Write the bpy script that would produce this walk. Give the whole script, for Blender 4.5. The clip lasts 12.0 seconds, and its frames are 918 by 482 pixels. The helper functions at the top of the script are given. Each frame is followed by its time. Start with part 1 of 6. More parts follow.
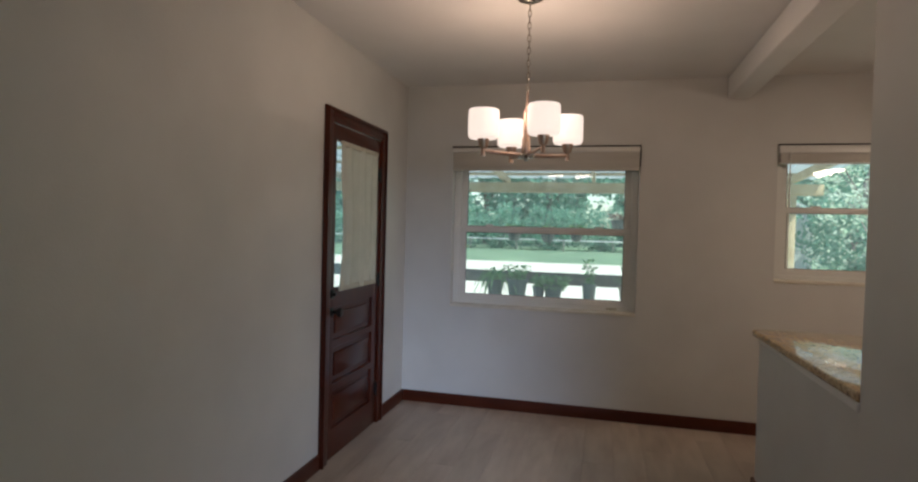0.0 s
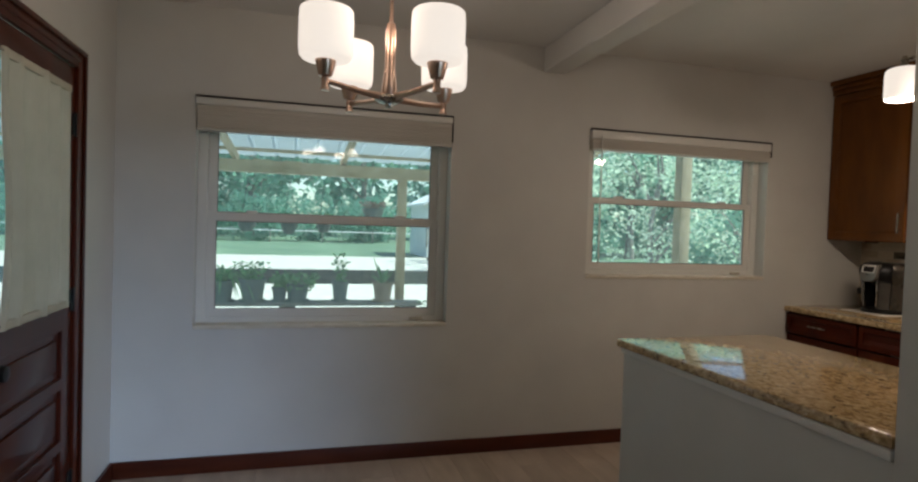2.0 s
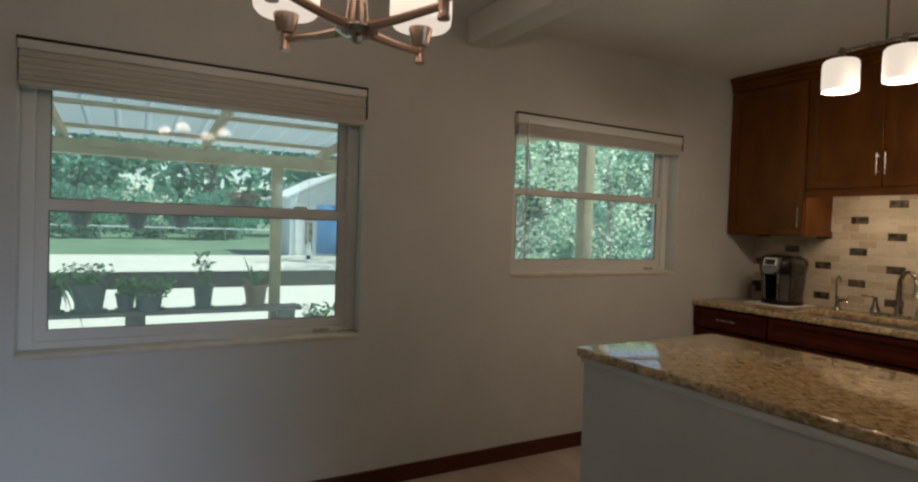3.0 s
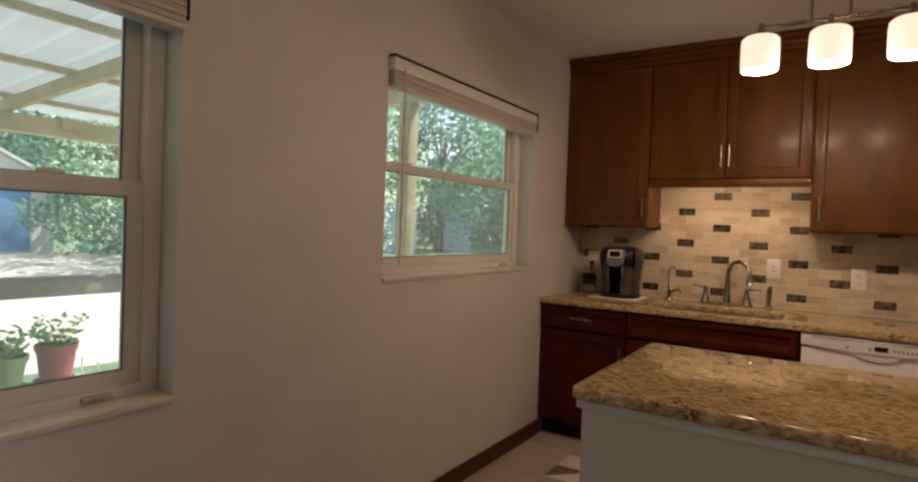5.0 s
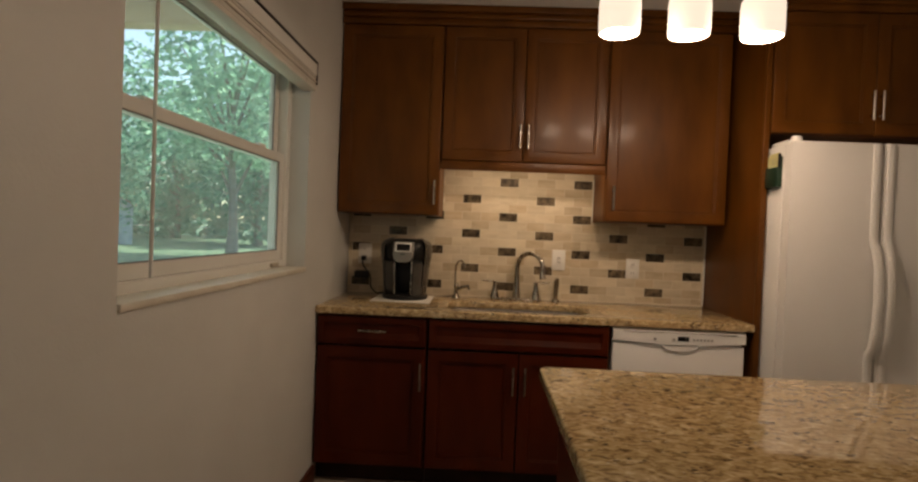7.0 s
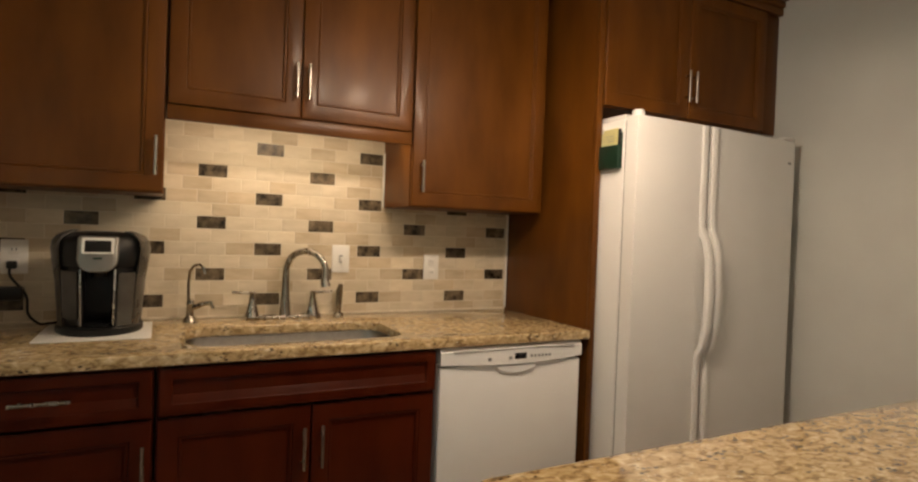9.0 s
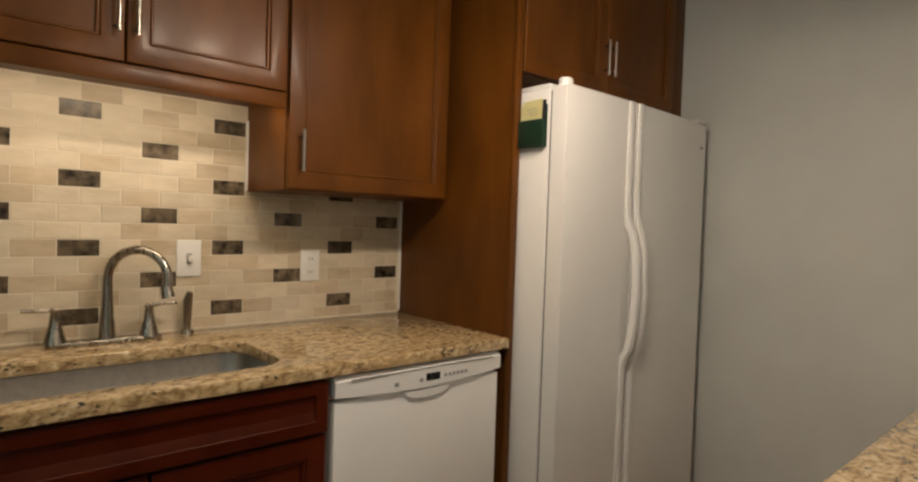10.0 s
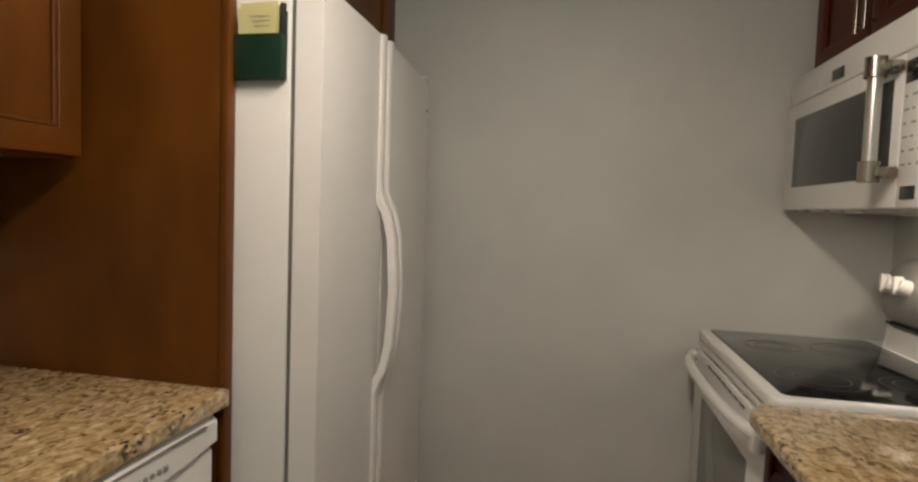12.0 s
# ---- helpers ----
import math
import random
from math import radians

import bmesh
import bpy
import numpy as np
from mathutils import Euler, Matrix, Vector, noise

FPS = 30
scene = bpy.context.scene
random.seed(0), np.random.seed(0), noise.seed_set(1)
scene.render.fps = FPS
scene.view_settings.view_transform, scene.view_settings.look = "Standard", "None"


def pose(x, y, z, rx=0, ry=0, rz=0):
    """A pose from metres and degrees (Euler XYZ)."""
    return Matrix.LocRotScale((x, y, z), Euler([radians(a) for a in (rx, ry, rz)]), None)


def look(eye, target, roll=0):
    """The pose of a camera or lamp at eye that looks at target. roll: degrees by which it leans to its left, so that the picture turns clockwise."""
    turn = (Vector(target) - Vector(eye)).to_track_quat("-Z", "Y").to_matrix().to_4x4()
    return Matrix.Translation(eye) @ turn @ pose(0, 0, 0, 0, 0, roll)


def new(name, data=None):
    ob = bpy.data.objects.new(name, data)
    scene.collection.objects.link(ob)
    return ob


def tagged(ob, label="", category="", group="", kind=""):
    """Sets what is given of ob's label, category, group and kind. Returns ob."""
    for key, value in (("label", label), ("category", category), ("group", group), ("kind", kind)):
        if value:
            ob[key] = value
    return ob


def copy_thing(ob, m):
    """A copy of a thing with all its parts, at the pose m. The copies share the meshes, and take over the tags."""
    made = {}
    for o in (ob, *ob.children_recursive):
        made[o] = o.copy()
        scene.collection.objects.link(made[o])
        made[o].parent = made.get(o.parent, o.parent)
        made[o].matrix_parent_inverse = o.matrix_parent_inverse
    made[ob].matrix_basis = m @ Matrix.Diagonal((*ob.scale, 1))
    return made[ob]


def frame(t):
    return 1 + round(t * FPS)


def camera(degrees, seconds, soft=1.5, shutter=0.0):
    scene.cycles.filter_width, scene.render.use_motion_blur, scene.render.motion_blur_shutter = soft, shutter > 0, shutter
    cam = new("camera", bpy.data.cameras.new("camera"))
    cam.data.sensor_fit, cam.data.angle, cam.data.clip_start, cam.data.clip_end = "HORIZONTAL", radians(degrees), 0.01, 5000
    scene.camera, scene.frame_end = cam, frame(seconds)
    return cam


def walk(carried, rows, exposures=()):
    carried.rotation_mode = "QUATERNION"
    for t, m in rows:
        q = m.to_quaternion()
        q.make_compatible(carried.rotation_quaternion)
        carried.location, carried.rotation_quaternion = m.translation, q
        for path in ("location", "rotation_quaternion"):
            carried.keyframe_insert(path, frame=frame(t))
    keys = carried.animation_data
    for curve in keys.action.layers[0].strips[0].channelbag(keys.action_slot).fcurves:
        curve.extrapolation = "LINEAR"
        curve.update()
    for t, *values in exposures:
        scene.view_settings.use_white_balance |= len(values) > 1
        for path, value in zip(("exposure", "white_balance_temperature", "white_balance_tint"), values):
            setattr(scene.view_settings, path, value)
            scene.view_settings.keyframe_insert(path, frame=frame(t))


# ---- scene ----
cam = camera(76.5, 12.0, soft=2.3)
PATH = [
    (0, (0.503, 1.028, 1.4), (0.024, 2.97, 1.353), 1.5),
    (0.5, (0.325, 1.264, 1.401), (0.123, 3.253, 1.357), 1.5),
    (1, (0.19, 1.536, 1.384), (0.236, 3.534, 1.333), 1.6),
    (1.5, (0.055, 1.814, 1.363), (0.335, 3.793, 1.317), 1.7),
    (2, (-0.111, 2.086, 1.385), (0.42, 4.014, 1.331), 1.9),
    (2.5, (-0.192, 2.352, 1.355), (0.59, 4.192, 1.31), 1.9),
    (3, (-0.255, 2.66, 1.36), (0.724, 4.404, 1.308), 1.9),
    (5, (-0.214, 3.86, 1.315), (1.465, 4.946, 1.271), 2.2),
    (5.5, (-0.143, 4.118, 1.325), (1.662, 4.977, 1.278), 2.4),
    (6, (-0.015, 4.34, 1.303), (1.903, 4.906, 1.27), 2.4),
    (6.5, (0.184, 4.476, 1.303), (2.153, 4.822, 1.262), 2.2),
    (7, (0.398, 4.645, 1.289), (2.397, 4.72, 1.253), 2.3),
    (9, (1.37, 4.886, 1.27), (3.15, 3.974, 1.242), 2.1),
    (9.5, (1.624, 4.866, 1.266), (3.276, 3.738, 1.24), 2.1),
    (10, (1.84, 4.772, 1.281), (3.348, 3.459, 1.222), 1.9),
    (10.5, (2.051, 4.675, 1.268), (3.39, 3.191, 1.18), 2.1),
    (11, (2.278, 4.604, 1.291), (3.357, 2.924, 1.177), 2.1),
    (11.5, (2.42, 4.503, 1.288), (3.144, 2.642, 1.178), 2.0),
    (12, (2.522, 4.421, 1.295), (2.909, 2.462, 1.179), 2.0),
]
walk(cam, [(t, look(eye, target, roll)) for t, eye, target, roll in PATH], [(0, 1.02, 7100, 24), (1.5, 1.02, 6700, 17), (2.5, 0.75, 6800, 17), (3.2, 0.70, 7300, 18), (5.0, 1.07, 8400, 31), (7.0, 1.02, 8000, 22), (8.8, 1.76, 7500, 17), (9.5, 1.62, 7000, 14), (12, 1.47, 6300, 11)])

# ================= light =================
LAMP_WARM = (1.0, 0.86, 0.70)
world = bpy.data.worlds.new("sky")
scene.world = world
world.use_nodes = True
wn = world.node_tree.nodes
sky = wn.new("ShaderNodeTexSky")
sky.sky_type = 'NISHITA'
sky.sun_disc = False
sky.sun_elevation = radians(55)
sky.sun_rotation = radians(105)
wn["Background"].inputs[1].default_value = 0.15
world.node_tree.links.new(sky.outputs[0], wn["Background"].inputs[0])

sun_data = bpy.data.lights.new("sun", 'SUN')
sun_data.energy, sun_data.angle, sun_data.color = 5.0, radians(0.55), (1.0, 0.95, 0.86)
sun = new("sun", sun_data)
sun.matrix_world = look((9.0, -2.4, 13.3), (0, 0, 0))


# added lamp in the unseen sliding door at the back, standing in for daylight
day_data = bpy.data.lights.new("daylight_fill_lamp", 'AREA')
day_data.shape, day_data.size, day_data.size_y = 'RECTANGLE', 1.6, 1.80
day_data.energy, day_data.color, day_data.spread = 6.0, (0.48, 0.69, 1.0), radians(34)
day = new("daylight_fill_lamp", day_data)
day.matrix_world = look((2.55, -0.93, 1.05), (-0.25, 5.4, -0.35))


def bulb(name, place, watts, radius, colour=LAMP_WARM):
    data = bpy.data.lights.new(name, 'POINT')
    data.energy, data.shadow_soft_size, data.color = watts, radius, colour
    lamp = new(name, data)
    lamp.location = place
    return lamp


# ================= materials =================
def mat(name, c1, c2, scale=6.0, rough=0.5, metal=0.0, bump=0.0, bscale=80.0, stretch=(1, 1, 1),
        coat=0.0, rand=0.0, blotch=0.12, rvar=0.08, sheen=0.0, spec=0.5):
    """Painted, wooden, metal or plastic surface: fine grain, broad blotches, uneven gloss, fine relief."""
    m = bpy.data.materials.new(name)
    m.use_nodes = True
    nt = m.node_tree
    n, ln = nt.nodes, nt.links
    p = n["Principled BSDF"]
    tc, mp = n.new("ShaderNodeTexCoord"), n.new("ShaderNodeMapping")
    mp.inputs["Scale"].default_value = stretch
    ln.new(tc.outputs["Object"], mp.inputs["Vector"])
    fine = n.new("ShaderNodeTexNoise")
    fine.inputs["Scale"].default_value, fine.inputs["Detail"].default_value = scale, 6
    ln.new(mp.outputs[0], fine.inputs["Vector"])
    ramp = n.new("ShaderNodeValToRGB")
    ramp.color_ramp.elements[0].position, ramp.color_ramp.elements[1].position = 0.3, 0.7
    ramp.color_ramp.elements[0].color, ramp.color_ramp.elements[1].color = (*c1, 1), (*c2, 1)
    ln.new(fine.outputs["Fac"], ramp.inputs[0])
    big = n.new("ShaderNodeTexNoise")
    big.inputs["Scale"].default_value, big.inputs["Detail"].default_value = max(0.6, scale * 0.13), 3
    ln.new(mp.outputs[0], big.inputs["Vector"])
    val = n.new("ShaderNodeMapRange")
    val.inputs["To Min"].default_value, val.inputs["To Max"].default_value = 1 - blotch, 1 + blotch
    ln.new(big.outputs["Fac"], val.inputs[0])
    hsv = n.new("ShaderNodeHueSaturation")
    ln.new(ramp.outputs[0], hsv.inputs["Color"])
    if rand:
        info, mr, mul = n.new("ShaderNodeObjectInfo"), n.new("ShaderNodeMapRange"), n.new("ShaderNodeMath")
        mr.inputs["To Min"].default_value, mr.inputs["To Max"].default_value = 1 - rand, 1 + rand
        ln.new(info.outputs["Random"], mr.inputs[0])
        mul.operation = 'MULTIPLY'
        ln.new(mr.outputs[0], mul.inputs[0])
        ln.new(val.outputs[0], mul.inputs[1])
        ln.new(mul.outputs[0], hsv.inputs["Value"])
        add = n.new("ShaderNodeVectorMath")
        add.operation = 'ADD'
        cmb = n.new("ShaderNodeCombineXYZ")
        sc = n.new("ShaderNodeMath")
        sc.operation = 'MULTIPLY'
        sc.inputs[1].default_value = 37.0
        ln.new(info.outputs["Random"], sc.inputs[0])
        for i in range(3):
            ln.new(sc.outputs[0], cmb.inputs[i])
        ln.new(mp.outputs[0], add.inputs[0])
        ln.new(cmb.outputs[0], add.inputs[1])
        ln.new(add.outputs[0], fine.inputs["Vector"])
        ln.new(add.outputs[0], big.inputs["Vector"])
    else:
        ln.new(val.outputs[0], hsv.inputs["Value"])
    ln.new(hsv.outputs[0], p.inputs["Base Color"])
    rr = n.new("ShaderNodeMapRange")
    rr.inputs["To Min"].default_value, rr.inputs["To Max"].default_value = max(0.02, rough - rvar), min(1, rough + rvar)
    ln.new(fine.outputs["Fac"], rr.inputs[0])
    ln.new(rr.outputs[0], p.inputs["Roughness"])
    p.inputs["Metallic"].default_value = metal
    p.inputs["Specular IOR Level"].default_value = spec
    p.inputs["Coat Weight"].default_value = coat
    p.inputs["Coat Roughness"].default_value = 0.15
    p.inputs["Sheen Weight"].default_value = sheen
    if bump:
        bn, bp = n.new("ShaderNodeTexNoise"), n.new("ShaderNodeBump")
        bn.inputs["Scale"].default_value, bn.inputs["Detail"].default_value = bscale, 4
        ln.new(mp.outputs[0], bn.inputs["Vector"])
        bp.inputs["Strength"].default_value, bp.inputs["Distance"].default_value = bump, 0.004
        ln.new(bn.outputs["Fac"], bp.inputs["Height"])
        ln.new(bp.outputs[0], p.inputs["Normal"])
    return m


def granite_mat():
    """Polished gold granite: drifting cream and brown clouds, coarse crystals, dark flecks and pale quartz."""
    m = bpy.data.materials.new("granite")
    m.use_nodes = True
    n, ln = m.node_tree.nodes, m.node_tree.links
    p = n["Principled BSDF"]
    tc, mp = n.new("ShaderNodeTexCoord"), n.new("ShaderNodeMapping")
    mp.inputs["Scale"].default_value = (1.0, 0.62, 1.0)
    mp.inputs["Rotation"].default_value = (0, 0, 0.55)
    ln.new(tc.outputs["Object"], mp.inputs[0])

    def noise(scale, detail, warp=0.0):
        t = n.new("ShaderNodeTexNoise")
        t.inputs["Scale"].default_value, t.inputs["Detail"].default_value, t.inputs["Distortion"].default_value = scale, detail, warp
        ln.new(mp.outputs[0], t.inputs["Vector"])
        return t

    def span(source, a, b):
        r = n.new("ShaderNodeMapRange")
        r.inputs["From Min"].default_value, r.inputs["From Max"].default_value = a, b
        ln.new(source, r.inputs[0])
        return r

    def over(base, colour, amount):
        x = n.new("ShaderNodeMix")
        x.data_type = 'RGBA'
        x.inputs["B"].default_value = (*colour, 1)
        ln.new(amount, x.inputs["Factor"])
        ln.new(base, x.inputs["A"])
        return x.outputs["Result"]

    def times(a, b):
        x = n.new("ShaderNodeMath")
        x.operation = 'MULTIPLY'
        ln.new(a, x.inputs[0])
        ln.new(b, x.inputs[1])
        return x.outputs[0]
    ramp = n.new("ShaderNodeValToRGB")
    e = ramp.color_ramp.elements
    e[0].position, e[0].color = 0.28, (0.120, 0.074, 0.034, 1)
    e[1].position, e[1].color = 0.72, (0.72, 0.58, 0.38, 1)
    for pos, c in ((0.38, (0.27, 0.175, 0.082, 1)), (0.47, (0.42, 0.290, 0.142, 1)), (0.57, (0.53, 0.385, 0.208, 1))):
        k = e.new(pos)
        k.color = c
    ln.new(noise(58, 8, 0.9).outputs["Fac"], ramp.inputs[0])
    cells = n.new("ShaderNodeTexVoronoi")
    cells.inputs["Scale"].default_value = 105
    ln.new(mp.outputs[0], cells.inputs["Vector"])
    fleck = times(span(cells.outputs["Distance"], 0.46, 0.30).outputs[0], span(noise(24, 5, 0.4).outputs["Fac"], 0.55, 0.64).outputs[0])
    base = over(ramp.outputs[0], (0.045, 0.030, 0.018), fleck)
    quartz = times(span(noise(130, 3).outputs["Fac"], 0.60, 0.70).outputs[0], span(noise(17, 4).outputs["Fac"], 0.50, 0.62).outputs[0])
    base = over(base, (0.66, 0.57, 0.42), quartz)
    ln.new(base, p.inputs["Base Color"])
    p.inputs["Roughness"].default_value = 0.07
    p.inputs["Specular IOR Level"].default_value = 0.5
    p.inputs["Coat Weight"].default_value = 0.30
    p.inputs["Coat Roughness"].default_value = 0.03
    return m


def glass_mat(name, tint=(0.83, 0.97, 0.96), gloss=0.02):
    m = bpy.data.materials.new(name)
    m.use_nodes = True
    n, ln = m.node_tree.nodes, m.node_tree.links
    n.remove(n["Principled BSDF"])
    tr, gl, lw, mx = n.new("ShaderNodeBsdfTransparent"), n.new("ShaderNodeBsdfGlossy"), n.new("ShaderNodeLayerWeight"), n.new("ShaderNodeMixShader")
    tr.inputs[0].default_value = (*tint, 1)
    gl.inputs["Roughness"].default_value = gloss
    lw.inputs["Blend"].default_value = 0.5
    pw, ad = n.new("ShaderNodeMath"), n.new("ShaderNodeMath")
    pw.operation, ad.operation = 'POWER', 'MULTIPLY_ADD'
    pw.inputs[1].default_value, ad.inputs[1].default_value, ad.inputs[2].default_value = 5.0, 0.75, 0.022
    ln.new(lw.outputs["Facing"], pw.inputs[0])
    ln.new(pw.outputs[0], ad.inputs[0])
    ln.new(ad.outputs[0], mx.inputs[0])
    ln.new(tr.outputs[0], mx.inputs[1])
    ln.new(gl.outputs[0], mx.inputs[2])
    # pale haze mixed into the glass to wash out the bright view
    haze, film = n.new("ShaderNodeBsdfTranslucent"), n.new("ShaderNodeMixShader")
    haze.inputs[0].default_value = (0.80, 0.86, 0.85, 1)
    film.inputs[0].default_value = 0.10
    ln.new(mx.outputs[0], film.inputs[1])
    ln.new(haze.outputs[0], film.inputs[2])
    ln.new(film.outputs[0], n["Material Output"].inputs[0])
    return m


def thin_mat(name, c1, c2, scale, through_share, see=0.0, vary=0.3):
    """Leaves and sheer cloth: light passes through."""
    m = bpy.data.materials.new(name)
    m.use_nodes = True
    n, ln = m.node_tree.nodes, m.node_tree.links
    n.remove(n["Principled BSDF"])
    tc, no, ramp = n.new("ShaderNodeTexCoord"), n.new("ShaderNodeTexNoise"), n.new("ShaderNodeValToRGB")
    no.inputs["Scale"].default_value, no.inputs["Detail"].default_value = scale, 5
    ln.new(tc.outputs["Object"], no.inputs["Vector"])
    ramp.color_ramp.elements[0].position, ramp.color_ramp.elements[1].position = 0.32, 0.68
    ramp.color_ramp.elements[0].color, ramp.color_ramp.elements[1].color = (*c1, 1), (*c2, 1)
    geo, hsv, mr = n.new("ShaderNodeNewGeometry"), n.new("ShaderNodeHueSaturation"), n.new("ShaderNodeMapRange")
    mr.inputs["To Min"].default_value, mr.inputs["To Max"].default_value = 1 - vary, 1 + vary
    ln.new(geo.outputs["Random Per Island"], mr.inputs[0])
    ln.new(mr.outputs[0], hsv.inputs["Value"])
    ln.new(no.outputs["Fac"], ramp.inputs[0])
    ln.new(ramp.outputs[0], hsv.inputs["Color"])
    df, tl, mx = n.new("ShaderNodeBsdfDiffuse"), n.new("ShaderNodeBsdfTranslucent"), n.new("ShaderNodeMixShader")
    ln.new(hsv.outputs[0], df.inputs[0])
    ln.new(hsv.outputs[0], tl.inputs[0])
    mx.inputs[0].default_value = through_share
    ln.new(df.outputs[0], mx.inputs[1])
    ln.new(tl.outputs[0], mx.inputs[2])
    last = mx
    if see:
        tp, m2 = n.new("ShaderNodeBsdfTransparent"), n.new("ShaderNodeMixShader")
        m2.inputs[0].default_value = see
        ln.new(mx.outputs[0], m2.inputs[1])
        ln.new(tp.outputs[0], m2.inputs[2])
        last = m2
    ln.new(last.outputs[0], n["Material Output"].inputs[0])
    return m


def glow_mat(name, colour, strength):
    """Frosted glass of a lit lamp shade."""
    m = bpy.data.materials.new(name)
    m.use_nodes = True
    p = m.node_tree.nodes["Principled BSDF"]
    p.inputs["Base Color"].default_value = (0.62, 0.59, 0.53, 1)
    p.inputs["Roughness"].default_value = 0.6
    p.inputs["Emission Color"].default_value = (*colour, 1)
    p.inputs["Emission Strength"].default_value = strength
    return m


WALL = mat("wall_paint", (0.55, 0.545, 0.515), (0.60, 0.595, 0.56), 3.0, 0.55, bump=0.14, bscale=120, blotch=0.06)
CEIL = mat("ceiling_paint", (0.70, 0.69, 0.66), (0.74, 0.73, 0.70), 3.0, 0.8, bump=0.2, bscale=120, blotch=0.04)
WHITE_TRIM = mat("white_trim_paint", (0.70, 0.69, 0.66), (0.76, 0.75, 0.72), 5.0, 0.4, bump=0.05, blotch=0.05)
SILL = mat("cream_sill_paint", (0.58, 0.52, 0.42), (0.70, 0.66, 0.56), 7.0, 0.5, bump=0.3, bscale=30, blotch=0.12)
DARKWOOD = mat("dark_stained_wood", (0.040, 0.0052, 0.0016), (0.076, 0.0120, 0.0032), 12, 0.32, stretch=(1, 1, 0.2), coat=0.14, bump=0.05, blotch=0.2, spec=0.3)
DARKTRIM = mat("dark_baseboard_wood", (0.055, 0.010, 0.004), (0.092, 0.019, 0.007), 12, 0.42, stretch=(0.2, 0.2, 1), coat=0.06, bump=0.05, blotch=0.2, spec=0.3)
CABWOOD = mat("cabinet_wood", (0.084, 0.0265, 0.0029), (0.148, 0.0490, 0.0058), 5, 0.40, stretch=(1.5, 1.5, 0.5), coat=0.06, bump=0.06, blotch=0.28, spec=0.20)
# darker, redder version of cabinet_wood, on the base and microwave cabinets
CABWOOD2 = mat("darker_cabinet_wood", (0.050, 0.0062, 0.0014), (0.080, 0.0115, 0.0024), 5, 0.36, stretch=(1.5, 1.5, 0.5), coat=0.06, bump=0.04, blotch=0.24, spec=0.12)
CABDARK = mat("toe_kick_wood", (0.014, 0.004, 0.002), (0.026, 0.008, 0.003), 9, 0.6, blotch=0.1, spec=0.2)
GRANITE = granite_mat()
TILE = mat("travertine_tile", (0.53, 0.445, 0.315), (0.64, 0.555, 0.42), 14, 0.42, bump=0.25, bscale=60, rand=0.07, blotch=0.10, stretch=(1, 0.7, 2.2))
TILE_DARK = mat("dark_marble_tile", (0.009, 0.006, 0.004), (0.165, 0.125, 0.080), 30, 0.24, rand=0.35, blotch=0.55, bump=0.06, spec=0.3)
TILE2 = mat("tan_travertine_tile", (0.44, 0.345, 0.225), (0.56, 0.46, 0.325), 14, 0.42, bump=0.25, bscale=60, rand=0.10, blotch=0.14, stretch=(1, 0.7, 2.2))
GROUT = mat("grout", (0.62, 0.545, 0.425), (0.70, 0.625, 0.50), 30, 0.85, bump=0.4, bscale=200)
APPL = mat("white_appliance_enamel", (0.74, 0.725, 0.70), (0.78, 0.765, 0.74), 2.0, 0.32, blotch=0.03, bump=0.03, bscale=300)
APPL2 = mat("white_appliance_plastic", (0.70, 0.685, 0.66), (0.75, 0.73, 0.70), 4.0, 0.38, blotch=0.04)
GASKET = mat("grey_gasket", (0.16, 0.155, 0.15), (0.22, 0.21, 0.20), 10, 0.6)
VINYL = mat("white_window_vinyl", (0.66, 0.66, 0.62), (0.72, 0.715, 0.67), 3.0, 0.38, blotch=0.05)
BLIND = mat("blind_slat", (0.56, 0.53, 0.47), (0.64, 0.61, 0.55), 6.0, 0.5, stretch=(0.3, 1, 3), blotch=0.1)
PLATE = mat("white_plastic_plate", (0.74, 0.72, 0.67), (0.79, 0.77, 0.72), 4.0, 0.35, blotch=0.03)
NICKEL = mat("brushed_nickel", (0.31, 0.28, 0.235), (0.41, 0.37, 0.315), 40, 0.27, metal=1.0, stretch=(1, 1, 0.1), bump=0.03)
COPPERN = mat("warm_brushed_nickel", (0.50, 0.34, 0.26), (0.60, 0.43, 0.34), 40, 0.3, metal=1.0, stretch=(1, 1, 0.15))
STEEL = mat("sink_steel", (0.36, 0.34, 0.31), (0.42, 0.40, 0.365), 50, 0.36, metal=1.0, stretch=(0.08, 1, 1), bump=0.01, blotch=0.06, rvar=0.04)
CHROME = mat("satin_chrome", (0.62, 0.61, 0.58), (0.70, 0.69, 0.66), 8, 0.30, metal=1.0, blotch=0.03, rvar=0.04)
BLACK = mat("black_plastic", (0.006, 0.006, 0.006), (0.010, 0.010, 0.010), 20, 0.34, blotch=0.1, spec=0.3)
BLACKGLOSS = mat("black_glass", (0.007, 0.007, 0.008), (0.010, 0.010, 0.011), 5, 0.06, blotch=0.05, rvar=0.02)
SMOKE = mat("smoked_oven_glass", (0.030, 0.030, 0.028), (0.040, 0.040, 0.037), 300, 0.12, blotch=0.05, rvar=0.03)
OVENGLASS = mat("pale_oven_window", (0.16, 0.16, 0.15), (0.20, 0.20, 0.185), 300, 0.15, blotch=0.05, rvar=0.03)
